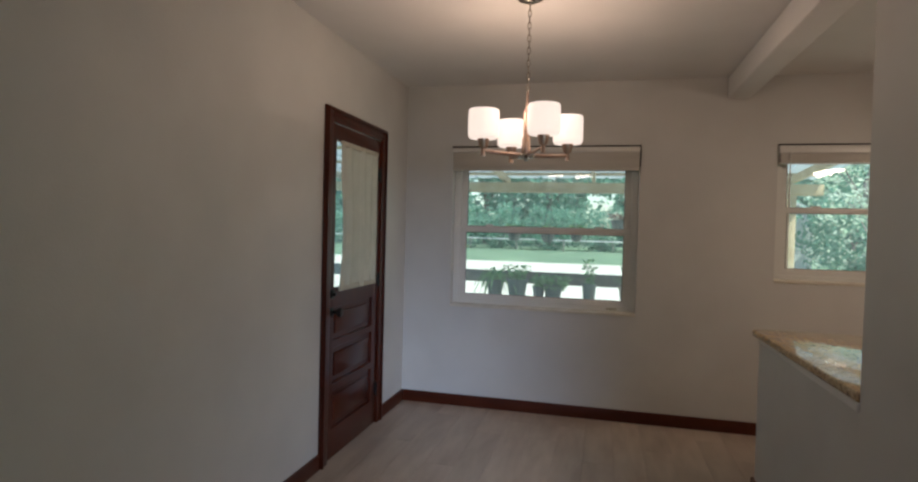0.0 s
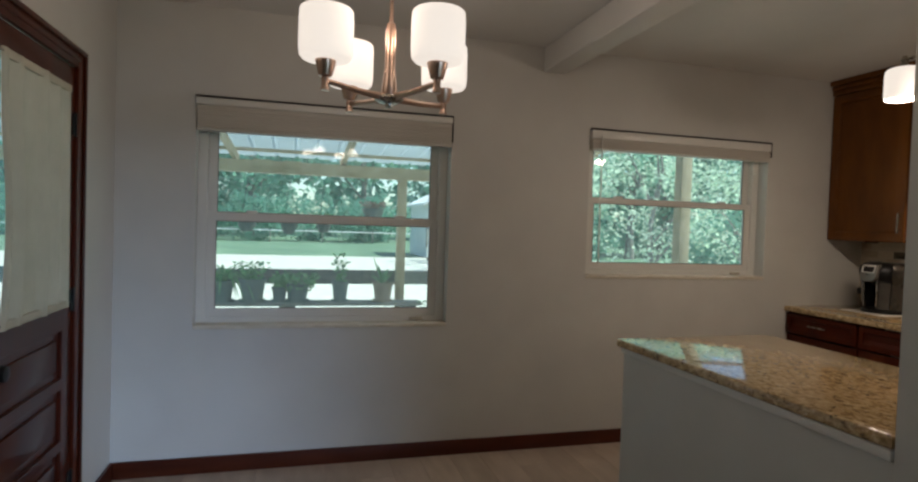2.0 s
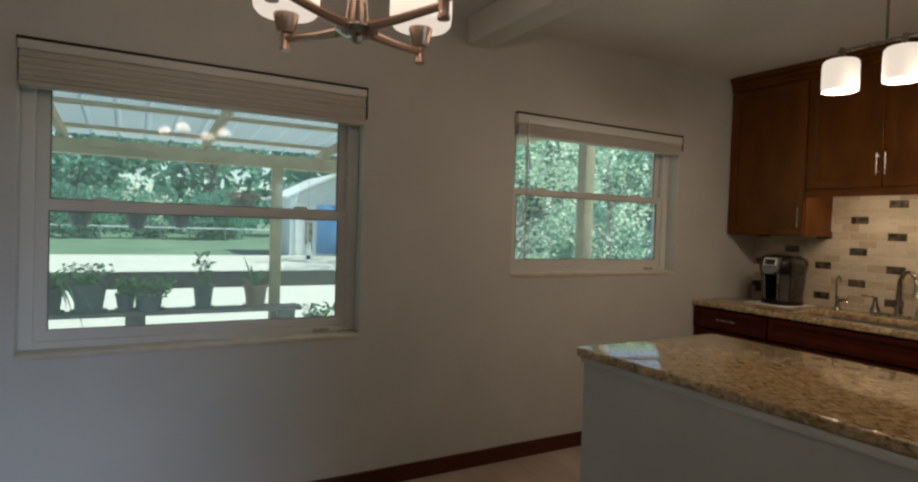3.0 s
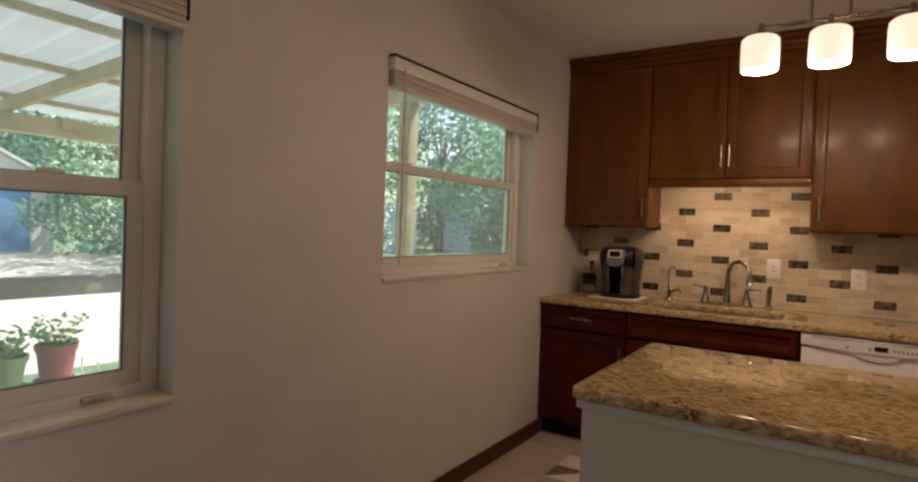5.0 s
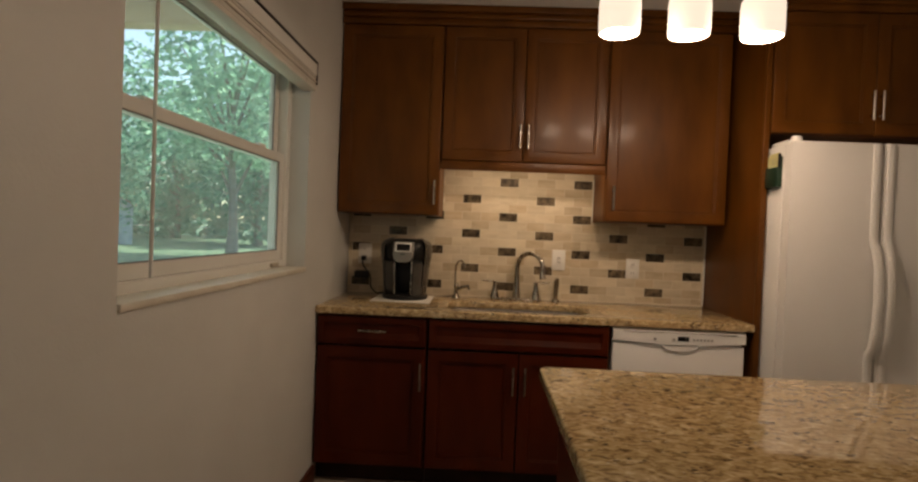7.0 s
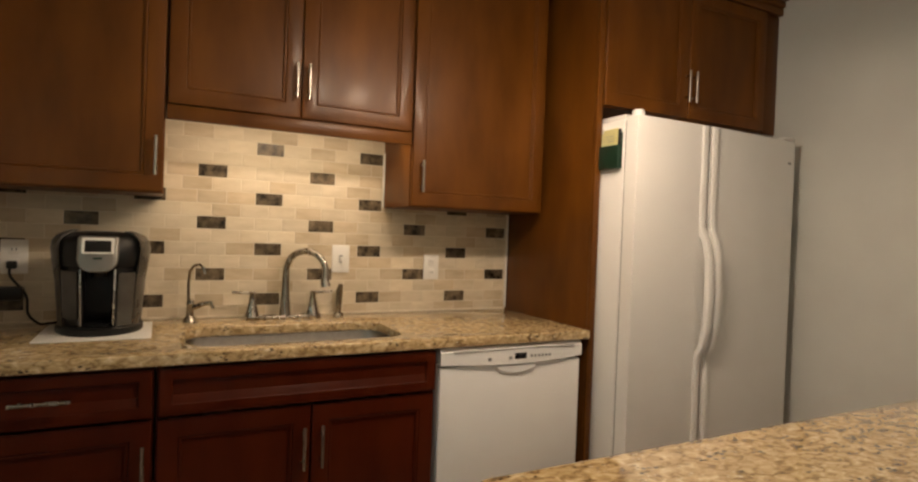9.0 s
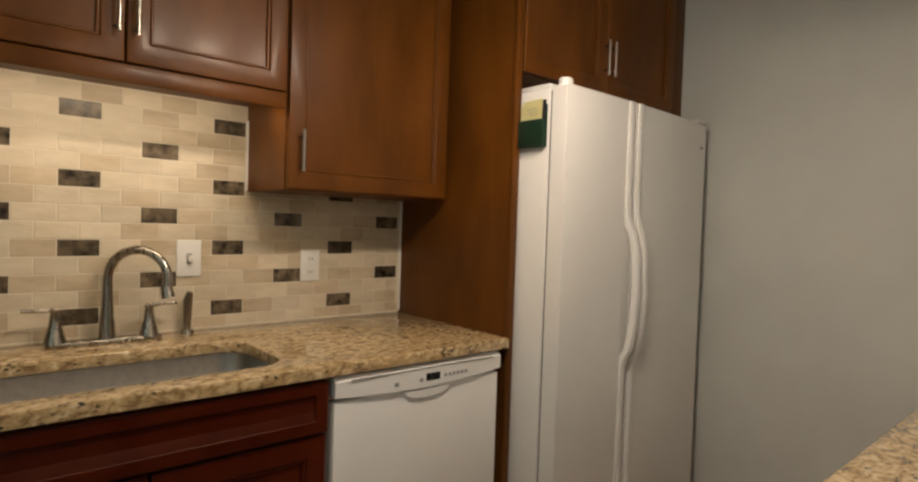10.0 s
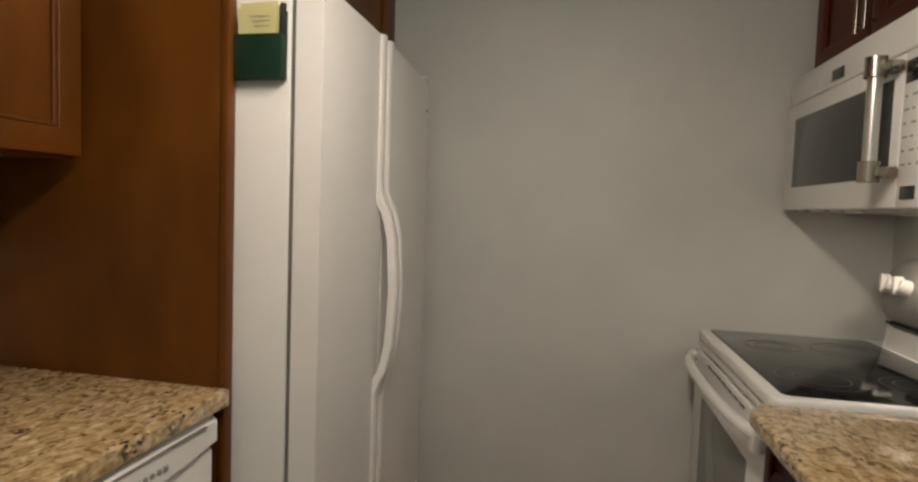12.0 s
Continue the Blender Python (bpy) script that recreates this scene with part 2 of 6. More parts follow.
PRINT = mat("grey_print", (0.25, 0.25, 0.24), (0.30, 0.30, 0.29), 20, 0.5)
RINGGREY = mat("faint_burner_print", (0.055, 0.054, 0.052), (0.075, 0.074, 0.071), 20, 0.3)
SILVER = mat("silver_plastic", (0.34, 0.325, 0.30), (0.44, 0.425, 0.40), 12, 0.28, metal=0.7)
ROLLGREY = mat("grey_control_plastic", (0.26, 0.25, 0.235), (0.31, 0.30, 0.285), 8, 0.35)
SHELLGREY = mat("metallic_grey_shell", (0.075, 0.070, 0.062), (0.105, 0.098, 0.088), 12, 0.28, metal=0.55)
PODGREY = mat("satin_grey_pod", (0.17, 0.16, 0.145), (0.22, 0.21, 0.19), 12, 0.32, metal=0.5)
SHELL = mat("dark_grey_shell", (0.050, 0.046, 0.040), (0.075, 0.070, 0.062), 12, 0.22)
GREENBOX = mat("dark_green_plastic", (0.006, 0.028, 0.016), (0.010, 0.040, 0.022), 20, 0.35)
PAPER = mat("yellow_paper", (0.60, 0.55, 0.26), (0.66, 0.61, 0.32), 12, 0.7, bump=0.1)
FLOORM = mat("vinyl_plank", (0.40, 0.32, 0.255), (0.54, 0.45, 0.37), 5, 0.40, stretch=(2.4, 0.5, 1), rand=0.06, blotch=0.12, bump=0.08, bscale=90)
SEAM = mat("floor_seam", (0.26, 0.20, 0.155), (0.32, 0.25, 0.20), 10, 0.7)
RUG_L = mat("rug_cream", (0.66, 0.60, 0.50), (0.76, 0.70, 0.60), 90, 0.9, bump=0.6, bscale=300, sheen=0.2)
RUG_M = mat("rug_taupe", (0.33, 0.285, 0.22), (0.41, 0.355, 0.28), 90, 0.9, bump=0.6, bscale=300, sheen=0.2)
RUG_D = mat("rug_olive_brown", (0.11, 0.085, 0.04), (0.16, 0.125, 0.06), 90, 0.9, bump=0.6, bscale=300, sheen=0.2)
CURTAIN = thin_mat("curtain_cloth", (0.53, 0.51, 0.42), (0.60, 0.575, 0.475), 7, 0.14, vary=0.0)
GLASS = glass_mat("window_glass")
SHADE = glow_mat("lit_frosted_shade", (1.0, 0.95, 0.84), 0.42)
LED = glow_mat("under_cabinet_tube", (1.0, 0.85, 0.60), 1.6)
# outdoors
GRASS = mat("lawn", (0.055, 0.125, 0.075), (0.14, 0.22, 0.14), 0.8, 0.9, bump=0.6, bscale=12, blotch=0.3)
GRAVEL = mat("pale_gravel", (0.42, 0.40, 0.36), (0.55, 0.53, 0.48), 25, 0.9, bump=0.6, bscale=60, blotch=0.15)
CONCRETE = mat("patio_concrete", (0.36, 0.35, 0.32), (0.45, 0.44, 0.41), 8, 0.85, bump=0.3, bscale=60, blotch=0.15)
LUMBER = mat("porch_lumber", (0.52, 0.38, 0.23), (0.66, 0.52, 0.35), 10, 0.65, stretch=(0.6, 0.6, 0.6), bump=0.15, bscale=40, blotch=0.2)
POSTWOOD = mat("weathered_pale_post", (0.34, 0.27, 0.18), (0.46, 0.37, 0.26), 10, 0.7, bump=0.15, bscale=40, blotch=0.2)
GREYWOOD = mat("weathered_rail_wood", (0.19, 0.18, 0.165), (0.29, 0.27, 0.245), 12, 0.8, bump=0.2, bscale=40, blotch=0.2)
ROOFMETAL = thin_mat("porch_roof_sheet", (0.50, 0.58, 0.64), (0.57, 0.65, 0.71), 2, 0.24, vary=0.0)
SHEDWHITE = mat("shed_white_board", (0.62, 0.63, 0.62), (0.72, 0.73, 0.72), 5, 0.7, blotch=0.12)
SHEDBLUE = mat("shed_blue_paint", (0.05, 0.22, 0.50), (0.12, 0.34, 0.62), 3, 0.6, blotch=0.25)
SHEDPALE = mat("shed_pale_blue", (0.36, 0.47, 0.58), (0.45, 0.56, 0.66), 4, 0.7, blotch=0.12)
SHEDROOF = mat("shed_pink_roof", (0.40, 0.20, 0.22), (0.50, 0.28, 0.30), 8, 0.8, blotch=0.15)
BARK = mat("bark", (0.16, 0.145, 0.135), (0.27, 0.25, 0.235), 14, 0.9, stretch=(1, 1, 0.25), bump=0.8, bscale=18, blotch=0.2)
LEAF = thin_mat("tree_leaves", (0.115, 0.285, 0.225), (0.21, 0.45, 0.35), 0.35, 0.55, vary=0.14)
# pale leaves and blossom; glaring sun is put into the colour as extra whiteness
LEAF2 = thin_mat("sunlit_pale_leaves", (0.42, 0.58, 0.42), (0.78, 0.87, 0.74), 1.6, 0.5)
LEAF3 = thin_mat("bright_leaves", (0.20, 0.43, 0.33), (0.46, 0.74, 0.58), 0.5, 0.58, vary=0.16)
PLANT = thin_mat("potted_leaves", (0.17, 0.36, 0.17), (0.32, 0.54, 0.28), 9, 0.35)
POTGREY = mat("grey_plastic_pot", (0.13, 0.16, 0.16), (0.19, 0.22, 0.22), 8, 0.6)
POTTERRA = mat("pale_clay_pot", (0.34, 0.24, 0.18), (0.42, 0.31, 0.24), 8, 0.8)
POTRED = mat("red_pot", (0.28, 0.05, 0.06), (0.36, 0.08, 0.09), 8, 0.5)
POTGREEN = mat("green_pot", (0.16, 0.28, 0.12), (0.22, 0.36, 0.17), 8, 0.5)
SOIL = mat("soil", (0.03, 0.022, 0.015), (0.06, 0.045, 0.03), 40, 0.95, bump=0.6)
FENCE = mat("white_fence_rail", (0.62, 0.63, 0.63), (0.70, 0.71, 0.71), 6, 0.6)
PINK = thin_mat("pale_pink_flowers", (0.45, 0.28, 0.24), (0.60, 0.42, 0.36), 3, 0.3)

# ================= mesh helpers =================
ORIGIN = {}


def box(bm, x0, x1, y0, y1, z0, z1, bevel=0.0, seg=2):
    """Adds a box; bevel rounds its edges."""
    r = bmesh.ops.create_cube(bm, size=1.0)
    vs = r["verts"]
    bmesh.ops.transform(bm, verts=vs, matrix=Matrix.LocRotScale(((x0 + x1) / 2, (y0 + y1) / 2, (z0 + z1) / 2), None, (abs(x1 - x0), abs(y1 - y0), abs(z1 - z0))))
    if bevel:
        es = {e for v in vs for e in v.link_edges}
        bmesh.ops.bevel(bm, geom=list(es), offset=bevel, segments=seg, affect='EDGES', profile=0.5, clamp_overlap=True)
    return bm


def one(*args, **kw):
    return box(bmesh.new(), *args, **kw)


def cyl(bm, p0, p1, r0, r1=None, n=20):
    """A capped rod, cone or disc from p0 to p1."""
    r1 = r0 if r1 is None else r1
    a, b = Vector(p0), Vector(p1)
    d = b - a
    m = Matrix.Translation((a + b) / 2) @ d.to_track_quat('Z', 'Y').to_matrix().to_4x4()
    bmesh.ops.create_cone(bm, cap_ends=True, segments=n, radius1=r0, radius2=r1, depth=d.length, matrix=m)
    return bm


def lathe(bm, cx, cy, prof, n=28):
    """Turns a profile of (radius, z) about a vertical axis; closed where radius is 0."""
    rings = []
    for r, z in prof:
        if r < 1e-6:
            rings.append([bm.verts.new((cx, cy, z))])
        else:
            rings.append([bm.verts.new((cx + r * math.cos(2 * math.pi * i / n), cy + r * math.sin(2 * math.pi * i / n), z)) for i in range(n)])
    for a, b in zip(rings, rings[1:]):
        for i in range(n):
            j = (i + 1) % n
            if len(a) == 1 and len(b) > 1:
                bm.faces.new((a[0], b[j], b[i]))
            elif len(b) == 1 and len(a) > 1:
                bm.faces.new((a[i], a[j], b[0]))
            elif len(a) > 1:
                bm.faces.new((a[i], a[j], b[j], b[i]))
    return bm


def tube(bm, pts, radius, n=10):
    """A round bar along points; radius may be a list."""
    pts = [Vector(p) for p in pts]
    rad = radius if isinstance(radius, (list, tuple)) else [radius] * len(pts)
    rings, up = [], None
    for i, p in enumerate(pts):
        d = (pts[min(i + 1, len(pts) - 1)] - pts[max(i - 1, 0)]).normalized()
        if up is None:
            up = d.orthogonal().normalized()
        up = (up - d * up.dot(d)).normalized()
        side = d.cross(up)
        rings.append([bm.verts.new(p + (up * math.cos(2 * math.pi * k / n) + side * math.sin(2 * math.pi * k / n)) * rad[i]) for k in range(n)])
    for a, b in zip(rings, rings[1:]):
        for k in range(n):
            bm.faces.new((a[k], a[(k + 1) % n], b[(k + 1) % n], b[k]))
    bm.faces.new(rings[0][::-1])
    bm.faces.new(rings[-1])
    return bm


def slab(bm, outline, z0, z1, holes=(), bevel=0.0):
    """A flat slab with the outline (x, y); a hole is bridged to it by filling between the loops."""
    loops = []
    for ring in (outline, *holes):
        vs = [bm.verts.new((x, y, z0)) for x, y in ring]
        loops += [bm.edges.new((vs[i], vs[(i + 1) % len(vs)])) for i in range(len(vs))]
    r = bmesh.ops.triangle_fill(bm, use_beauty=True, use_dissolve=True, edges=loops)
    faces = [f for f in r["geom"] if isinstance(f, bmesh.types.BMFace)]
    ex = bmesh.ops.extrude_face_region(bm, geom=faces)
    top = [v for v in ex["geom"] if isinstance(v, bmesh.types.BMVert)]
    bmesh.ops.translate(bm, verts=top, vec=(0, 0, z1 - z0))
    bmesh.ops.recalc_face_normals(bm, faces=bm.faces)
    if bevel:
        es = [e for e in bm.edges if len(e.link_faces) == 2 and e.calc_face_angle(0) > 1.0 and abs(e.verts[0].co.z - e.verts[1].co.z) < 1e-6]
        bmesh.ops.bevel(bm, geom=es, offset=bevel, segments=3, affect='EDGES', profile=0.5, clamp_overlap=True)
    return bm


def flat(outline, holes, d0, d1, axis, bevel=0.003):
    """A flat board standing upright: outline and holes in (across, up), from depth d0 to d1 along x or y."""
    bm = slab(bmesh.new(), outline, 0.0, d1 - d0, holes, bevel)
    for v in bm.verts:
        a, b, c = v.co
        v.co = (d0 + c, a, b) if axis == 'x' else (a, d0 + c, b)
    return bm


def rect(a0, a1, b0, b1):
    return [(a0, b0), (a1, b0), (a1, b1), (a0, b1)]


def rounded(x0, x1, y0, y1, r, n=6):
    """The outline of a rectangle; r is one radius or four, from (x0, y0) anticlockwise."""
    rs = r if isinstance(r, (list, tuple)) else [r] * 4
    out = []
    for (cx, cy, a0), q in zip(((x0, y0, 180), (x1, y0, 270), (x1, y1, 0), (x0, y1, 90)), rs):
        if q <= 0:
            out.append((cx, cy))
            continue
        sx, sy = (1 if cx == x0 else -1), (1 if cy == y0 else -1)
        for i in range(n + 1):
            a = radians(a0 + 90 * i / n)
            out.append((cx + sx * q + q * math.cos(a), cy + sy * q + q * math.sin(a)))
    return out


def mesh_of(name, bm, material, smooth=35):
    bmesh.ops.recalc_face_normals(bm, faces=bm.faces)
    me = bpy.data.meshes.new(name)
    bm.to_mesh(me)
    bm.free()
    me.materials.append(material)
    if smooth:
        me.polygons.foreach_set("use_smooth", [True] * len(me.polygons))
        me.set_sharp_from_angle(angle=radians(smooth))
    return me


def thing(name, base, label, category, group="", kind=""):
    """The empty at a thing's base, which carries its parts."""
    ob = new(name)
    ob.empty_display_size = 0.05
    ob.location = base
    ORIGIN[ob.name] = Vector(base)
    return tagged(ob, label, category, group, kind)


def part(name, bm, material, parent, label="", smooth=35):
    """One mesh, given in world metres, as a part of a thing or of a part."""
    o = ORIGIN[parent.name]
    bmesh.ops.translate(bm, verts=bm.verts, vec=-o)
    ob = new(name, mesh_of(name, bm, material, smooth))
    ob.parent = parent
    ORIGIN[ob.name] = o
    return tagged(ob, label)


def solid(name, bm, material, label="", category="", group="", kind="", smooth=35):
    """A thing of one mesh, given in world metres; its origin is at its base."""
    lo = [min(v.co[i] for v in bm.verts) for i in range(3)]
    hi = [max(v.co[i] for v in bm.verts) for i in range(3)]
    base = Vector(((lo[0] + hi[0]) / 2, (lo[1] + hi[1]) / 2, lo[2]))
    bmesh.ops.translate(bm, verts=bm.verts, vec=-base)
    ob = new(name, mesh_of(name, bm, material, smooth))
    ob.location = base
    ORIGIN[ob.name] = base
    return tagged(ob, label, category, group, kind)
# ================= structure =================
XW, XE, YN, YS, ZC = -1.03, 3.915, 5.445, 2.18, 2.50
XP0, XP1, YP = 1.335, 1.450, 3.18          # partition and its free end
YB, TW = -0.9, 0.16                        # back of the dining room, wall thickness
W1 = (-0.648, 0.750, 0.797, 2.030)         # dining window opening
W2 = (1.655, 3.030, 1.090, 2.030)          # kitchen window opening
D1 = (4.095, 4.880, 0.0, 2.000)            # door opening in the west wall


def wall_with_holes(name, axis, at, thick, a0, a1, holes, label, z1=ZC):
    """A wall along x (axis 'x') or y, from a0 to a1, cut by openings (a, a, z, z)."""
    bm = bmesh.new()

    def piece(u0, u1, z0, zz):
        if u1 - u0 > 1e-4 and zz - z0 > 1e-4:
            if axis == 'x':
                box(bm, u0, u1, at, at + thick, z0, zz)
            else:
                box(bm, at, at + thick, u0, u1, z0, zz)
    u = a0
    for h0, h1, z0, zz in holes:
        piece(u, h0, 0, z1)
        piece(h0, h1, 0, z0)
        piece(h0, h1, zz, z1)
        u = h1
    piece(u, a1, 0, z1)
    bmesh.ops.remove_doubles(bm, verts=bm.verts, dist=1e-5)
    return solid(name, bm, WALL, label, "wall", kind="structure", smooth=0)


wall_with_holes("wall_north", 'x', YN, TW, XW - TW, XE + TW, [W1, W2], "grey painted wall with two windows")
wall_with_holes("wall_west", 'y', XW - TW, TW, YB, YN, [D1], "grey painted wall with a dark wooden door")
wall_with_holes("wall_east", 'y', XE, TW, YS, YN, [], "grey painted kitchen wall behind the sink cabinets")
XL = 5.40                                  # east wall of the unseen room behind
W3 = (1.60, 3.50, 0.04, 2.06)              # assumed, unseen glass door at the back of that room
wall_with_holes("wall_south_kitchen", 'x', YS - TW, TW, XP1, XL, [], "pale grey painted wall beside the refrigerator")
wall_with_holes("wall_partition", 'y', XP0, XP1 - XP0, YS - TW, YP, [], "grey painted partition between dining room and kitchen")
wall_with_holes("wall_back", 'x', YB - TW, TW, XW - TW, XL + TW, [W3], "grey painted wall at the back of the room")
wall_with_holes("wall_east_back", 'y', XL, TW, YB, YS, [], "grey painted east wall of the back room")
solid("half_wall", one(XP0, XP1, YP, 4.432, 0, 0.828), WALL, "low grey painted wall carrying the peninsula counter", "half wall", kind="structure", smooth=0)
solid("ceiling", one(XW - TW, XL + TW, YB - TW, YN + TW, ZC, ZC + 0.12), CEIL, "off-white painted flat ceiling", "ceiling", kind="structure", smooth=0)
solid("ceiling_beam", one(1.318, 1.468, YP, YN, 2.345, ZC - 0.002, bevel=0.012), CEIL, "off-white boxed ceiling beam between dining room and kitchen", "beam", kind="structure")

# baseboards
def baseboard(x0, x1, y0, y1):
    bm = one(x0, x1, y0, y1, 0.0, 0.092, bevel=0.005)
    return solid("baseboard", bm, DARKTRIM, "dark stained wooden baseboard", "baseboard", kind="structure")


baseboard(XW + 0.016, 3.262, YN - 0.016, YN)
baseboard(XW, XW + 0.016, 4.957, YN)
baseboard(XW, XW + 0.016, YB, 4.018)
baseboard(XP0 - 0.016, XP0, YS - TW, 4.432)
baseboard(XP0 - 0.016, XP1, 4.432, 4.448)
baseboard(1.47, 3.2, YS, YS + 0.016)


# ---- windows ----
def window(name, o, rail, label):
    """A white single-hung window in the opening o, its meeting rail from rail[0] to rail[1]."""
    x0, x1, z0, z1 = o
    w = thing(name, ((x0 + x1) / 2, YN + 0.12, z0), label, "window", kind="structure")
    y0 = YN + 0.085
    t = 0.048
    part("window_frame", flat(rect(x0, x1, z0, z1), [rect(x0 + t, x1 - t, z0 + 0.036, z1 - t)], y0, YN + TW, 'y', 0.004), VINYL, w)
    for low in (True, False):
        za, zb = (z0 + 0.036, rail[1]) if low else (rail[0], z1 - t)
        ya = y0 + (0.012 if low else 0.042)
        yb = ya + 0.028
        st, bt, tt = 0.046, (0.044 if low else rail[1] - rail[0]), (rail[1] - rail[0] if low else 0.04)
        sash = part("sash", flat(rect(x0 + t, x1 - t, za, zb), [rect(x0 + t + st, x1 - t - st, za + bt, zb - tt)], ya, yb, 'y', 0.004), VINYL, w)
        g = one(x0 + t + st - 0.006, x1 - t - st + 0.006, (ya + yb) / 2 - 0.003, (ya + yb) / 2 + 0.003, za + bt - 0.006, zb - tt + 0.006)
        pane = part("pane", g, GLASS, sash, "clear window glass", smooth=0)
        pane.visible_shadow = False
        part("gasket", flat(rect(x0 + t + st, x1 - t - st, za + bt, zb - tt), [rect(x0 + t + st + 0.005, x1 - t - st - 0.005, za + bt + 0.004, zb - tt - 0.004)], ya + 0.002, ya + 0.008, 'y', 0), GASKET, sash, "dark glazing gasket")
    for lx in (x0 + 0.28, x1 - 0.28):
        lk = one(lx - 0.03, lx + 0.03, y0 + 0.016, y0 + 0.045, rail[1], rail[1] + 0.014, 0.005)
        part("sash_lock", lk, VINYL, w)
    sill = one(x0 + 0.002, x1 - 0.002, YN - 0.009, y0 + 0.004, z0 - 0.016, z0 + 0.006, 0.005)
    part("window_sill", sill, SILL, w, "cream painted sill, worn along its edge")
    lt = one(x1 - 0.21, x1 - 0.13, y0 - 0.012, y0 + 0.002, z0 + 0.012, z0 + 0.028, 0.004)
    part("latch", lt, BRASSY, w, "small tarnished latch")
    return w


BRASSY = mat("worn_latch", (0.40, 0.36, 0.29), (0.54, 0.50, 0.42), 30, 0.5, metal=0.4)
window("window_1", W1, (1.368, 1.415), "white vinyl single-hung window over the dining room wall")
window("window_2", W2, (1.560, 1.598), "white vinyl single-hung window beside the kitchen counter")


# assumed door, out of view, placed to let daylight reach the north wall
w3 = thing("door_2", (2.55, YB - 0.08, 0.04), "unseen white sliding glass door, assumed at the back to admit daylight", "door", kind="structure")
part("door_frame", flat(rect(*W3), [rect(W3[0] + 0.07, 2.51, 0.12, 1.98), rect(2.59, W3[1] - 0.07, 0.12, 1.98)], YB - 0.12, YB - 0.05, 'y', 0.004), VINYL, w3)
for a, b in ((W3[0] + 0.07, 2.51), (2.59, W3[1] - 0.07)):
    pane = part("pane", one(a - 0.005, b + 0.005, YB - 0.088, YB - 0.082, 0.115, 1.985), GLASS, w3, smooth=0)
    pane.visible_shadow = False


def blind(o, stack, head, wand=None):
    """A raised slatted blind: headrail, gathered slats, bottom rail."""
    x0, x1, z0, z1 = o
    b = thing("window_blind", ((x0 + x1) / 2, YN - 0.01, stack), "off-white slatted blind, fully raised under its headrail", "blind", "window blinds")
    part("headrail", one(x0 + 0.003, x1 - 0.003, YN - 0.028, YN + 0.045, head, z1 - 0.014, 0.004), VINYL, b, "white headrail")
    # two black strips draw the shadow gaps over the headrail and at its end
    part("shadow_strip", one(x0 - 0.001, x1 + 0.001, YN - 0.031, YN + 0.02, z1 - 0.0135, z1 - 0.004, 0.001), BLACK, b, "thin black strip standing in for the shadow gap above the headrail")
    part("end_shadow_strip", one(x1 - 0.0028, x1 + 0.001, YN - 0.030, YN - 0.002, stack + 0.03, z1 - 0.014, 0.001), BLACK, b, "black strip standing in for the dark gap at the blind's end")
    n = int((head - stack - 0.02) / 0.0085)
    for i in range(n):
        z = stack + 0.02 + (head - stack - 0.022) * i / n
        d = 0.003 * math.sin(i * 2.3)
        part("slat", one(x0 + 0.008 + d * 0.5, x1 - 0.006 + d * 0.4, YN - 0.026 + d, YN + 0.034 + d, z, z + 0.0076, 0.0012, 1), BLIND, b)
    part("bottom_rail", one(x0 + 0.006, x1 - 0.006, YN - 0.03, YN + 0.036, stack, stack + 0.017, 0.004), BLIND, b)
    for f in (0.12, 0.5, 0.88):
        cx = x0 + (x1 - x0) * f
        part("ladder_tape", one(cx - 0.0012, cx + 0.0012, YN - 0.0325, YN - 0.031, stack, head), BLIND, b)
    if wand:
        part("tilt_wand", cyl(bmesh.new(), (x0 + 0.068, YN - 0.036, wand), (x0 + 0.068, YN - 0.033, head + 0.02), 0.0045, n=8), VINYL, b, "thin clear-white tilt wand")
    return b


blind(W1, 1.842, 1.978)
blind(W2, 1.893, 1.962, 1.150)

# ---- door in the west wall ----
door = thing("door_1", (XW, 4.485, 0), "dark stained wooden door with a curtained glass upper half, closed", "door", kind="structure")
c = bmesh.new()
for y0, y1 in ((4.022, 4.106), (4.868, 4.952)):
    box(c, XW, XW + 0.020, y0, y1, 0, 2.072, 0.004)
    box(c, XW + 0.020, XW + 0.030, (y0 + 0.006) if y0 < 4.5 else (y1 - 0.026), (y0 + 0.026) if y0 < 4.5 else (y1 - 0.006), 0, 2.066, 0.004)
box(c, XW, XW + 0.020, 4.106, 4.868, 1.988, 2.072, 0.004)
box(c, XW + 0.020, XW + 0.030, 4.028, 4.946, 2.046, 2.067, 0.004)
box(c, XW + 0.020, XW + 0.026, 4.09, 4.885, 2.012, 2.030, 0.003)
part("casing", c, DARKWOOD, door)
DX0, DX1 = XW - 0.035, XW + 0.006
holes = [rect(4.178, 4.768, z0, z1) for z0, z1 in ((0.185, 0.41), (0.455, 0.665), (0.712, 0.905), (1.022, 1.893))]
slab_ob = part("door_leaf", flat(rect(4.109, 4.865, 0.01, 1.985), holes, DX0, DX1, 'x', 0.004), DARKWOOD, door)
